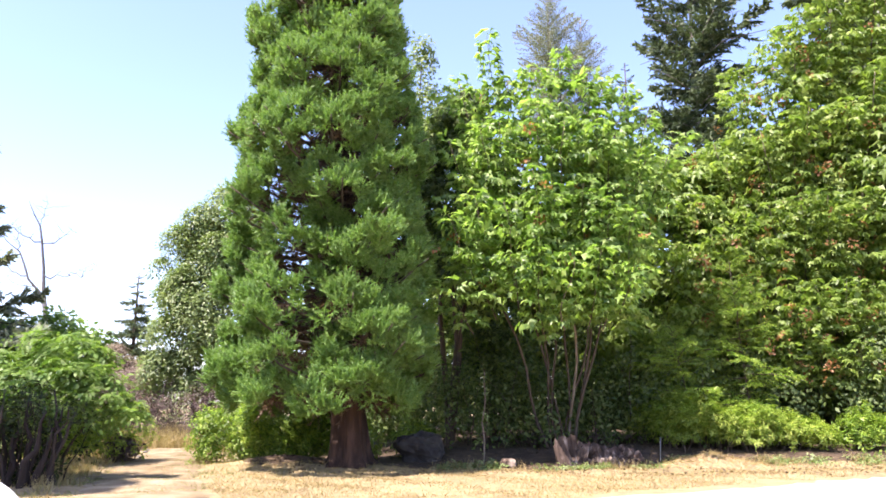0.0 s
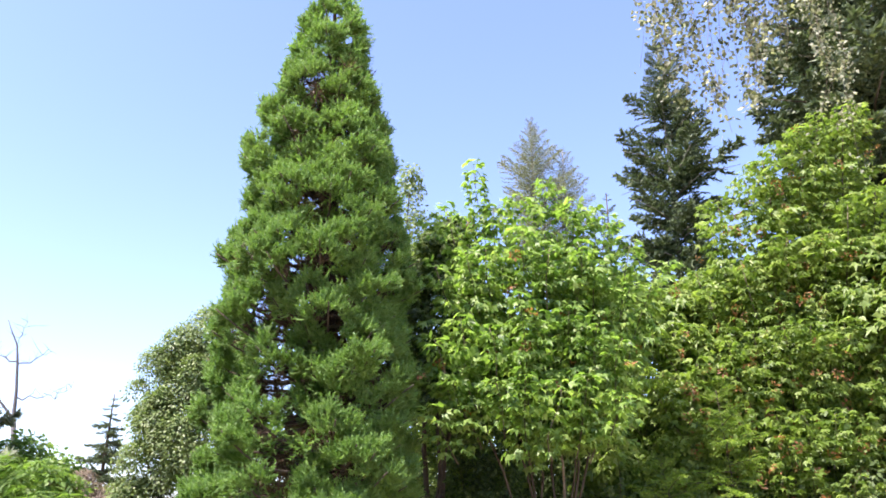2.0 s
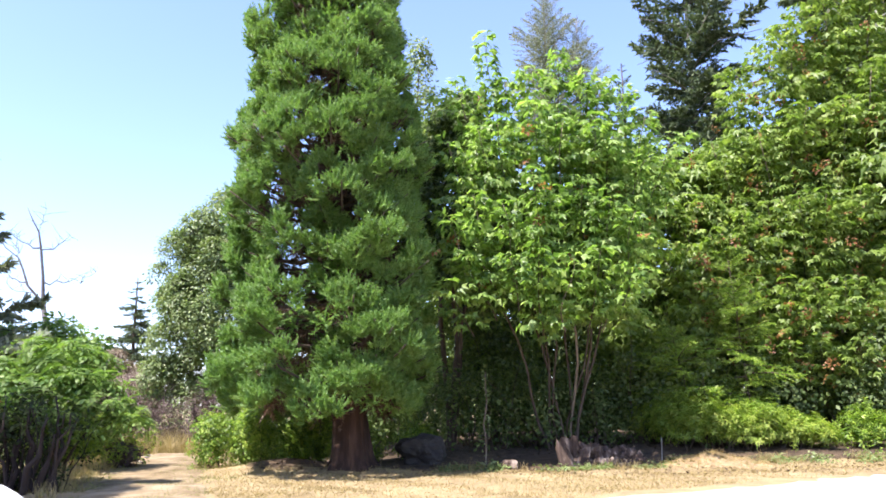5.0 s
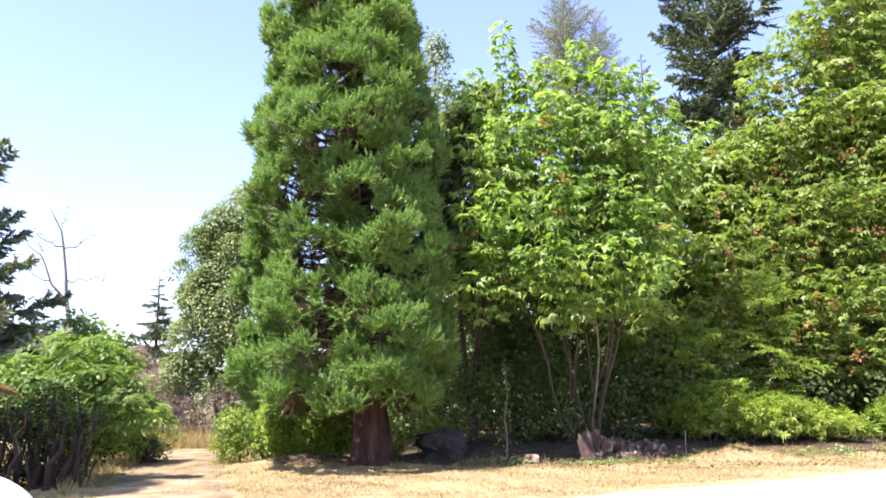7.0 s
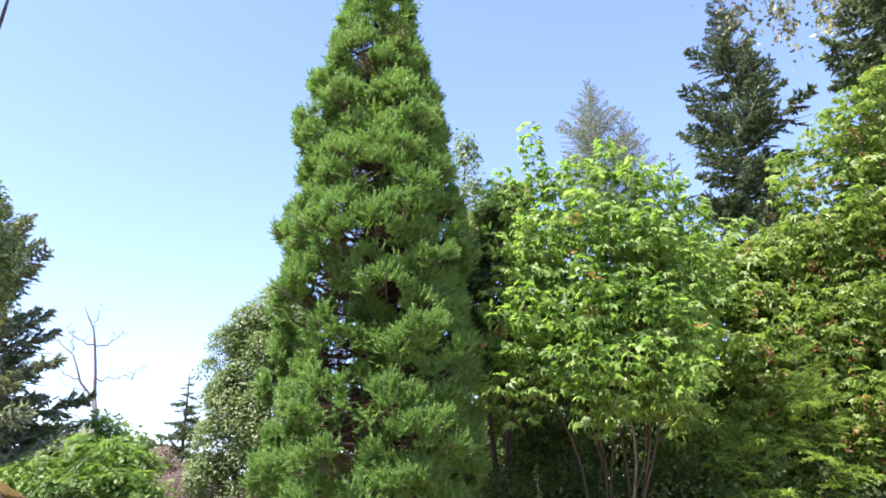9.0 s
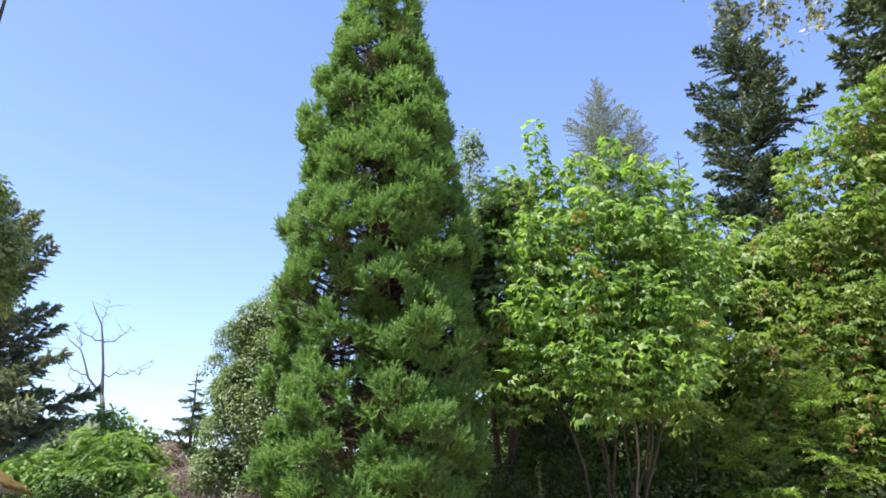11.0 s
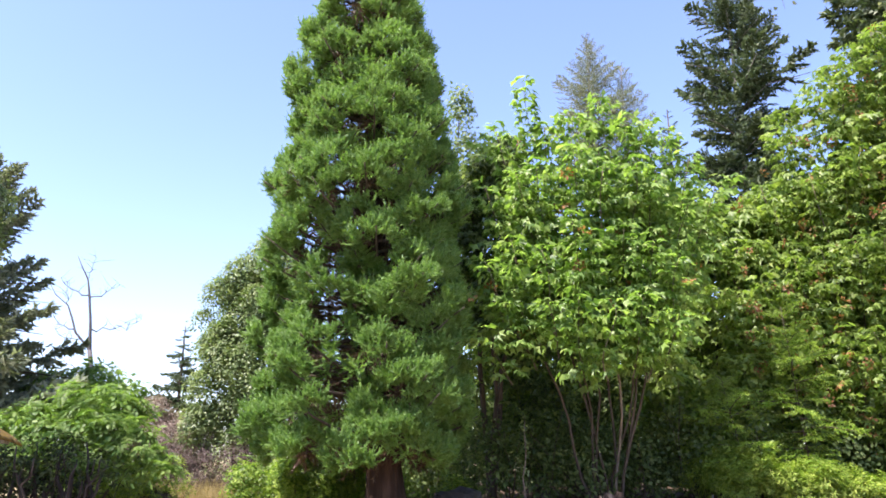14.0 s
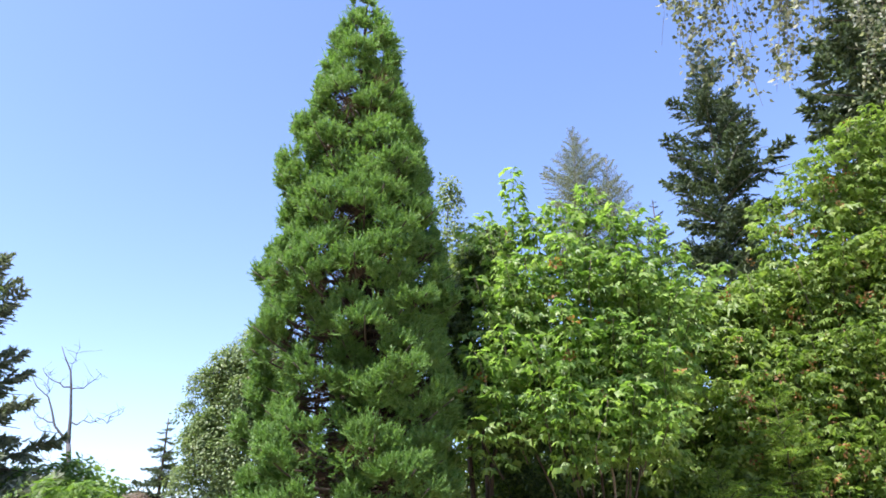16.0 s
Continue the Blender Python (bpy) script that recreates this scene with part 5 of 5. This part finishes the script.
def rough_block(at, size, seed, cuts=4, jag=0.16, lean=(0, 0, 0), top_jag=0.0):
    bm = bmesh.new()
    bmesh.ops.create_icosphere(bm, subdivisions=cuts, radius=1.0)
    for v in bm.verts:
        n3 = noise.noise(v.co * 1.6 + Vector((seed, 0, 0))) * jag * 2 + noise.noise(v.co * 4.5 + Vector((0, seed, 0))) * jag
        c = v.co.copy()
        m = max(abs(c.x), abs(c.y), abs(c.z))
        c = c.lerp(c / m, 0.45) * (1 + n3)
        if c.z > 0.3:
            c.z += top_jag * noise.noise(Vector((c.x * 3, c.y * 3, seed)))
        v.co = c
    m = Matrix.Translation(at) @ Euler([radians(a) for a in lean]).to_matrix().to_4x4() @ Matrix.Diagonal((*size, 1))
    bmesh.ops.transform(bm, matrix=m, verts=bm.verts)
    return bm


def splinter(at, width, depth, height, lean, turn, seed):
    """A torn plank of old wood: a slab with a ragged, thinning top and furrowed faces."""
    bm = bmesh.new()
    nx, nz = 7, 9
    rows = []
    for side in (-1, 1):
        grid = []
        for i in range(nz):
            k = i / (nz - 1)
            row = []
            for q in range(nx):
                u = q / (nx - 1) * 2 - 1
                ragged = 1 - 0.45 * abs(noise.noise(Vector((u * 2.2, seed, 0)))) - 0.15 * abs(noise.noise(Vector((u * 7, seed, 3))))
                thick = depth * (1 - 0.75 * k) * (1 + 0.35 * noise.noise(Vector((u * 5, k * 1.5, seed + side))))
                row.append(bm.verts.new((u * width * (1 - 0.2 * k), side * thick, k * height * ragged)))
            grid.append(row)
        rows.append(grid)
    for g in rows:
        for i in range(nz - 1):
            for q in range(nx - 1):
                bm.faces.new((g[i][q], g[i][q + 1], g[i + 1][q + 1], g[i + 1][q]))
    f, b = rows
    for i in range(nz - 1):
        for q in (0, nx - 1):
            bm.faces.new((f[i][q], f[i + 1][q], b[i + 1][q], b[i][q]))
    for q in range(nx - 1):
        bm.faces.new((f[-1][q], f[-1][q + 1], b[-1][q + 1], b[-1][q]))
        bm.faces.new((f[0][q], f[0][q + 1], b[0][q + 1], b[0][q]))
    bmesh.ops.recalc_face_normals(bm, faces=bm.faces)
    bmesh.ops.transform(bm, matrix=Matrix.Translation(at) @ Euler([radians(v) for v in (lean[0], lean[1], turn)]).to_matrix().to_4x4(), verts=bm.verts)
    return bm


def stump_thing():
    x, y = 3.95, 20.35
    z = float(ground_z(x, y)) - 0.04
    t = thing("tree_stump", (x, y, z), "broken weathered tree stump with torn grey wood", "stump")
    for dx, dy, w, d, h, lean, turn in ((-0.78, -0.15, 0.2, 0.09, 0.84, (-8, -16, 0), 14), (-0.48, -0.2, 0.15, 0.07, 0.78, (-14, 14, 0), -20), (-0.62, 0.1, 0.24, 0.1, 0.95, (6, -6, 0), 5),
                                        (-0.3, 0.1, 0.2, 0.1, 0.5, (-16, 22, 0), 10), (-0.86, 0.1, 0.12, 0.08, 0.5, (0, -24, 0), 60), (0.74, 0.1, 0.22, 0.12, 0.62, (-22, 34, 0), -8),
                                        (0.55, 0.0, 0.16, 0.08, 0.48, (-30, 46, 0), 12), (0.86, 0.2, 0.18, 0.1, 0.5, (10, 40, 0), 0)):
        part("torn_slab", splinter((x + dx, y + dy, z - 0.03), w, d, h, lean, turn, dx * 7 + dy), M_WOOD_ROT, t)
    part("root_block", rough_block((x + 0.02, y + 0.28, z + 0.2), (0.62, 0.3, 0.3), 8.0, 4, 0.3, (0, 8, 10), 0.6), M_WOOD_ROT, t)
    part("root_block", rough_block((x + 0.85, y + 0.25, z + 0.16), (0.3, 0.26, 0.28), 5.0, 4, 0.26, (0, 12, 20), 0.4), M_WOOD_ROT, t)
    for k in range(16):
        part("wood_chunk", rough_block((x - 0.35 + 0.07 * k, y - 0.22 + rng.normal() * 0.09, z + 0.07 + rng.uniform(0, 0.2) * (1 - abs(k - 8) / 8)), (0.09, 0.04, 0.06 + 0.02 * (k % 3)), 21.0 + k, 2, 0.3,
                                       (rng.uniform(-30, 30), rng.uniform(-40, 40), rng.uniform(0, 90))), M_WOOD_ROT, t)


stump_thing()
x, y = 1.65, 20.0
small = thing("tree_stump", (x, y, float(ground_z(x, y))), "small low sawn stump in the shade", "stump")
part("stump_wood", rough_block((x, y, float(ground_z(x, y)) + 0.08), (0.2, 0.18, 0.14), 5.0, 3, 0.1), M_WOOD_ROT, small)
x, y = -0.6, 21.4
rock = part("boulder", rough_block((x, y, float(ground_z(x, y)) + 0.3), (0.62, 0.5, 0.42), 31.0, 4, 0.14), M_ROCK)
tagged(rock, "large dark shaded boulder behind the sequoia", "boulder")
x, y = 1.05, 20.4
sap = thing("sapling", (x, y, float(ground_z(x, y))), "thin pale leaning sapling stem with ivy", "sapling")
put("stem", tube(bend((x, y, float(ground_z(x, y)) - 0.03), (x + 0.05, y + 0.1, 2.5), 8, wob=0.02), np.linspace(0.026, 0.012, 8), 6), M_BARK, sap, smooth=True)
at = np.stack([x + rng.normal(size=60) * 0.1, y + rng.normal(size=60) * 0.1, rng.uniform(0.3, 2.6, 60)], -1)
put("leaves", strew(OVATE, at, turns(rng.normal(size=at.shape)), rng.uniform(0.07, 0.12, 60)), M_OAK, sap)
x, y = 5.75, 20.9
stake = put("survey_stake", tube([(x, y, float(ground_z(x, y)) - 0.05), (x + 0.02, y, 0.35 + float(ground_z(x, y))), (x + 0.035, y, 0.62 + float(ground_z(x, y)))], [0.016, 0.016, 0.014], 6), M_STAKE)
tagged(stake, "thin grey metal stake standing at the verge", "stake")


def mound():
    x, y = 6.9, 20.3
    z = float(ground_z(x, y))
    t = thing("debris_mound", (x, y, z), "low mound of dry brown clippings on the verge", "mound")
    xs, ys = np.linspace(-1.9, 1.9, 56), np.linspace(-0.8, 0.8, 26)

    def hz(a, b):
        h = 0.3 * np.exp(-(a ** 2 / 1.0 + b ** 2 / 0.22)) * (1 + 0.25 * np.sin(a * 7 + b * 5) * np.sin(b * 9))
        return ground_z(a + x, b + y) + h - 0.03

    v, f = sheet(xs, ys, hz)
    v[:, 0] += x
    v[:, 1] += y
    put("heaped_soil", (v, f), M_HEAP, t, smooth=True)
    n = 2600
    a, b = np.clip(rng.normal(size=n) * 0.75, -1.8, 1.8), np.clip(rng.normal(size=n) * 0.33, -0.78, 0.78)
    at = np.stack([a + x, b + y, hz(a, b)], -1)
    up = unit(rng.normal(size=(n, 3)) * [1, 1, 0.3] + [0, 0, 0.25])
    put("dry_clipping", strew(BLADE, at, turns(up), np.stack([np.full(n, 0.012), np.full(n, 0.05), rng.uniform(0.08, 0.2, n)], -1)), M_STRAW, t, kind="stuff")


mound()
STONES = [mesh_of("stone", *(lambda bm: (np.array([v.co for v in bm.verts]), np.array([[v.index for v in f.verts] for f in bm.faces])))(rough_block((0, 0, 0), (1, 0.8, 0.6), s, 2, 0.2)))
          for s in (2.0, 7.0, 12.0)]
for me in STONES:
    me.materials.append(M_STONE)
for k in range(26):
    y = rng.uniform(22, 29)
    x = float(np.interp(y, [22, 29], [-9.2, -11.3])) + rng.normal() * 0.35
    s = rng.uniform(0.03, 0.10)
    st = new("stone", STONES[k % 3])
    st.matrix_world = pose(x, y, float(ground_z(x, y)) + 0.3 * s, 0, 0, rng.uniform(0, 360)) @ Matrix.Scale(s, 4)
    tagged(st, "pale rough stone at the driveway edge", "stone", "stones by the driveway")


# ---- shed ----
def shed():
    """Built with its long eave wall along y at x = 0, the far corner at the origin, then turned into place."""
    t = thing("shed", (-6.78, 10.85, 0.0), "low old wooden shed with a moss-covered shingle roof", "shed")
    o = Vector(t.location)
    length, deep, wall_z, pitch, over = 4.6, 3.2, 1.975, math.tan(radians(34)), 0.26

    def bit(name, bm, mat, label="", smooth=False):
        bmesh.ops.translate(bm, verts=bm.verts, vec=o)
        return part(name, bm, mat, t, label, smooth=smooth)

    for y in np.arange(-length + 0.07, 0.16, 0.141):
        bit("board", box(-0.025, 0.0, y - 0.067, y + 0.067, -0.05, wall_z, 0.004), M_POST if y > -0.9 else M_SIDING)
    bit("corner_post", box(-0.06, 0.035, 0.2, 0.285, -0.05, wall_z, 0.006), M_POST)
    for y in (-length, 0.18):
        bm = bmesh.new()
        ring = [(-0.03, -0.05), (-0.03, wall_z), (-deep / 2, wall_z + deep / 2 * pitch), (-deep + 0.03, wall_z), (-deep + 0.03, -0.05)]
        f0 = bm.faces.new([bm.verts.new((x, y, z)) for x, z in ring])
        ext = bmesh.ops.extrude_face_region(bm, geom=[f0])
        bmesh.ops.translate(bm, vec=(0, 0.03, 0), verts=[v for v in ext["geom"] if isinstance(v, bmesh.types.BMVert)])
        bmesh.ops.recalc_face_normals(bm, faces=bm.faces)
        bit("gable_wall", bm, M_SIDING)
    bit("side_wall", box(-deep, -deep + 0.03, -length, 0, -0.05, wall_z, 0.004), M_SIDING)
    ang = math.atan(pitch)
    L = (deep / 2 + over) / math.cos(ang)
    zr = wall_z + deep / 2 * pitch + 0.05
    for s in (1, -1):
        m = Matrix.Translation((-deep / 2, 0, zr)) @ Matrix.Rotation(ang * s, 4, "Y")
        bm = box(0 if s > 0 else -L, L if s > 0 else 0, -length - 0.3, 0.3, -0.02, 0.0)
        bmesh.ops.transform(bm, matrix=m, verts=bm.verts)
        bit("roof_deck", bm, M_POST)
        rows, cols = 9, 19
        for r in range(rows):
            for c in range(cols):
                u0, u1 = L * r / rows - 0.02, L * (r + 1) / rows + 0.03
                w0 = -length - 0.33 + (length + 0.64) * (c + 0.5 * (r % 2)) / (cols + 0.5)
                bm = box(u0 if s > 0 else -u1, u1 if s > 0 else -u0, w0, w0 + 0.265, 0.004 + 0.005 * (r % 2), 0.017 + 0.005 * (r % 2) + rng.uniform(0, 0.006))
                bmesh.ops.transform(bm, matrix=m, verts=bm.verts)
                bit("shingle", bm, M_SHINGLE)
        for q in range(150):
            u = L * (rng.uniform(0.0, 1.0) if q % 3 else rng.uniform(0.85, 1.02))
            w = rng.uniform(-length - 0.3, 0.3) if q % 2 else rng.uniform(-1.2, 0.32)
            rr = rng.uniform(0.06, 0.2)
            bm = bmesh.new()
            bmesh.ops.create_icosphere(bm, subdivisions=2, radius=1.0)
            for v in bm.verts:
                v.co *= 1 + 0.4 * noise.noise(v.co * 2 + Vector((q, s, 0)))
            bmesh.ops.transform(bm, matrix=m @ Matrix.Translation((u * s, w, 0.022)) @ Matrix.Diagonal((rr, rr, 0.035, 1)), verts=bm.verts)
            bit("moss_pad", bm, M_MOSS, "orange-green moss", smooth=True)
    xe = over + 0.01
    ze = zr - (deep / 2 + over) * pitch
    bit("fascia_board", box(xe, xe + 0.025, -length - 0.3, 0.31, ze - 0.095, ze + 0.005, 0.004), M_FASCIA, "faded cream eave board")
    bit("soffit", box(0.0, xe, -length - 0.28, 0.28, ze - 0.085, ze - 0.07, 0.002), M_FASCIA)
    t.rotation_euler = (0, 0, radians(24.8))


shed()


# ---- white pickup ----
def pickup():
    """A white pickup whose left front corner reaches into view; built along its own axes, then turned into place."""
    c, h = np.array([-1.54, 3.07]), np.array([0.6, -0.8])
    left = np.array([0.8, 0.6])
    t = thing("pickup_truck", (c[0] - h[0] * 2.6 - left[0] * 0.95, c[1] - h[1] * 2.6 - left[1] * 0.95, 0), "parked white pickup truck with black door mirrors", "truck")
    mw = Matrix(((h[0], left[0], 0, c[0]), (h[1], left[1], 0, c[1]), (0, 0, 1, 0), (0, 0, 0, 1)))

    def piece(name, bm, mat, parent=t, label="", smooth=False):
        bmesh.ops.transform(bm, matrix=mw, verts=bm.verts)
        return part(name, bm, mat, parent, label, smooth=smooth)

    def slab(x0, x1, y0, y1, z0, z1, bevel, slope=0.0, seg=4):
        bm = box(x0, x1, y0, y1, z0, z1)
        for v in bm.verts:
            if v.co.z > (z0 + z1) / 2:
                v.co.z -= slope * max(0, v.co.x + 1.2)
        bmesh.ops.bevel(bm, geom=bm.edges[:], offset=bevel, segments=seg, affect="EDGES")
        return bm

    def shell(x):
        """The rounded cross-section of the bonnet and wings at x: fuller at the wheel, falling off at the nose."""
        nose = max(0.0, (x + 0.3) / 0.52)
        wide = 0.99 - 0.08 * (x + 0.95) ** 2 - 0.03 * nose ** 2
        top = 1.275 - 0.02 * max(0.0, x + 1.2) - 0.2 * nose ** 3
        out = []
        for k in range(25):
            a = math.pi * k / 24
            cy, sz = math.cos(a), math.sin(a)
            out.append((x, -0.93 + wide * math.copysign(abs(cy) ** 0.25, cy), 0.5 + (top - 0.5) * abs(sz) ** 0.16))
        return out

    bm = bmesh.new()
    rings = [[bm.verts.new(p) for p in shell(x)] for x in np.linspace(-2.5, 0.22, 24)]
    for r0, r1 in zip(rings, rings[1:]):
        for k in range(24):
            bm.faces.new((r0[k], r0[k + 1], r1[k + 1], r1[k]))
    for r in (rings[0], rings[-1]):
        bm.faces.new(r)
    bmesh.ops.recalc_face_normals(bm, faces=bm.faces)
    piece("hood", bm, M_WHITE, smooth=True)
    piece("bumper", slab(0.06, 0.28, -1.75, -0.12, 0.42, 0.62, 0.05), M_STEEL)
    piece("grille", box(0.21, 0.235, -1.45, -0.45, 0.75, 1.12, 0.01), M_BLACK)
    for y in (-1.7, -0.45):
        piece("headlight", slab(0.17, 0.245, y, y + 0.27, 0.85, 1.08, 0.03), M_LAMP)
    bm = box(-3.4, -1.75, -1.62, -0.3, 0.5, 1.72)
    for v in bm.verts:
        if v.co.z > 1.5:
            v.co.y = -0.96 + (v.co.y + 0.96) * 0.82
            v.co.x += -0.5 if v.co.x > -2 else 0.12
    bmesh.ops.bevel(bm, geom=bm.edges[:], offset=0.08, segments=3, affect="EDGES")
    cab = piece("cab", bm, M_WHITE, smooth=True)
    for s in (0, 1):
        bm = box(-3.1, -2.4, -0.4 if s == 0 else -1.6, -0.34 if s == 0 else -1.54, 1.28, 1.58, 0.02)
        for v in bm.verts:
            if v.co.z > 1.45:
                v.co.y = -0.96 + (v.co.y + 0.96) * 0.88
        piece("side_window", bm, M_CARGLASS, cab)
    bm = bmesh.new()
    q = [bm.verts.new(p) for p in ((-1.85, -1.5, 1.29), (-1.85, -0.42, 1.29), (-2.2, -0.5, 1.66), (-2.2, -1.42, 1.66))]
    bm.faces.new(q)
    ext = bmesh.ops.extrude_face_region(bm, geom=bm.faces[:])
    bmesh.ops.translate(bm, vec=(0.03, 0, 0.03), verts=[v for v in ext["geom"] if isinstance(v, bmesh.types.BMVert)])
    piece("windscreen", bm, M_CARGLASS, cab)
    piece("cargo_bed", slab(-5.5, -3.42, -1.8, -0.08, 0.55, 1.2, 0.06), M_WHITE)
    for x in (-0.35, -4.5):
        for y in (-0.2, -1.7):
            bm = bmesh.new()
            bmesh.ops.create_cone(bm, cap_ends=True, segments=28, radius1=0.38, radius2=0.38, depth=0.24)
            bmesh.ops.bevel(bm, geom=[e for e in bm.edges if abs(e.verts[0].co.z - e.verts[1].co.z) < 1e-4], offset=0.04, segments=2, affect="EDGES")
            bmesh.ops.transform(bm, matrix=Matrix.Translation((x, y + 0.13 * (1 if y > -1 else -1), 0.38)) @ Matrix.Rotation(math.pi / 2, 4, "X"), verts=bm.verts)
            w = piece("wheel", bm, M_RUBBER)
            bm = bmesh.new()
            bmesh.ops.create_cone(bm, cap_ends=True, segments=20, radius1=0.22, radius2=0.2, depth=0.26)
            bmesh.ops.transform(bm, matrix=Matrix.Translation((x, y + 0.135 * (1 if y > -1 else -1), 0.38)) @ Matrix.Rotation(math.pi / 2, 4, "X"), verts=bm.verts)
            piece("rim", bm, M_STEEL, w)
    for s in (1, -1):
        y = -0.174 if s > 0 else -1.72
        bm = bmesh.new()
        bmesh.ops.create_uvsphere(bm, u_segments=24, v_segments=14, radius=1.0)
        for v in bm.verts:
            q = [abs(k) ** 0.7 * (1 if k > 0 else -1) for k in v.co]
            v.co = Vector((-1.36 + 0.09 * q[0], y - 0.084 * s + 0.144 * q[1], 1.466 + 0.077 * q[2]))
        mir = piece("door_mirror", bm, M_BLACK, label="rounded black mirror housing", smooth=True)
        piece("mirror_arm", box(-1.42, -1.34, y - 0.2 if s > 0 else y, y if s > 0 else y + 0.2, 1.22, 1.4, 0.01), M_BLACK, mir)


pickup()

# ---- overhead cable ----
cable = thing("power_cable", (-10.33, 13.08, 6.27), "twisted black overhead power cable", "cable")
ca, cb = np.array([-10.33, 13.08, 6.27]), np.array([1.2, -0.4, 5.75])
for k in range(2):
    n = 190
    s = np.linspace(0, 1, n)[:, None]
    p = ca * (1 - s) + cb * s
    tw = s[:, 0] * 55 + k * math.pi
    p = p + np.stack([np.cos(tw) * 0.008, 0 * tw, np.sin(tw) * 0.014], -1)
    put("strand", tube(p, 0.011, 6), M_CABLE, cable, smooth=True)
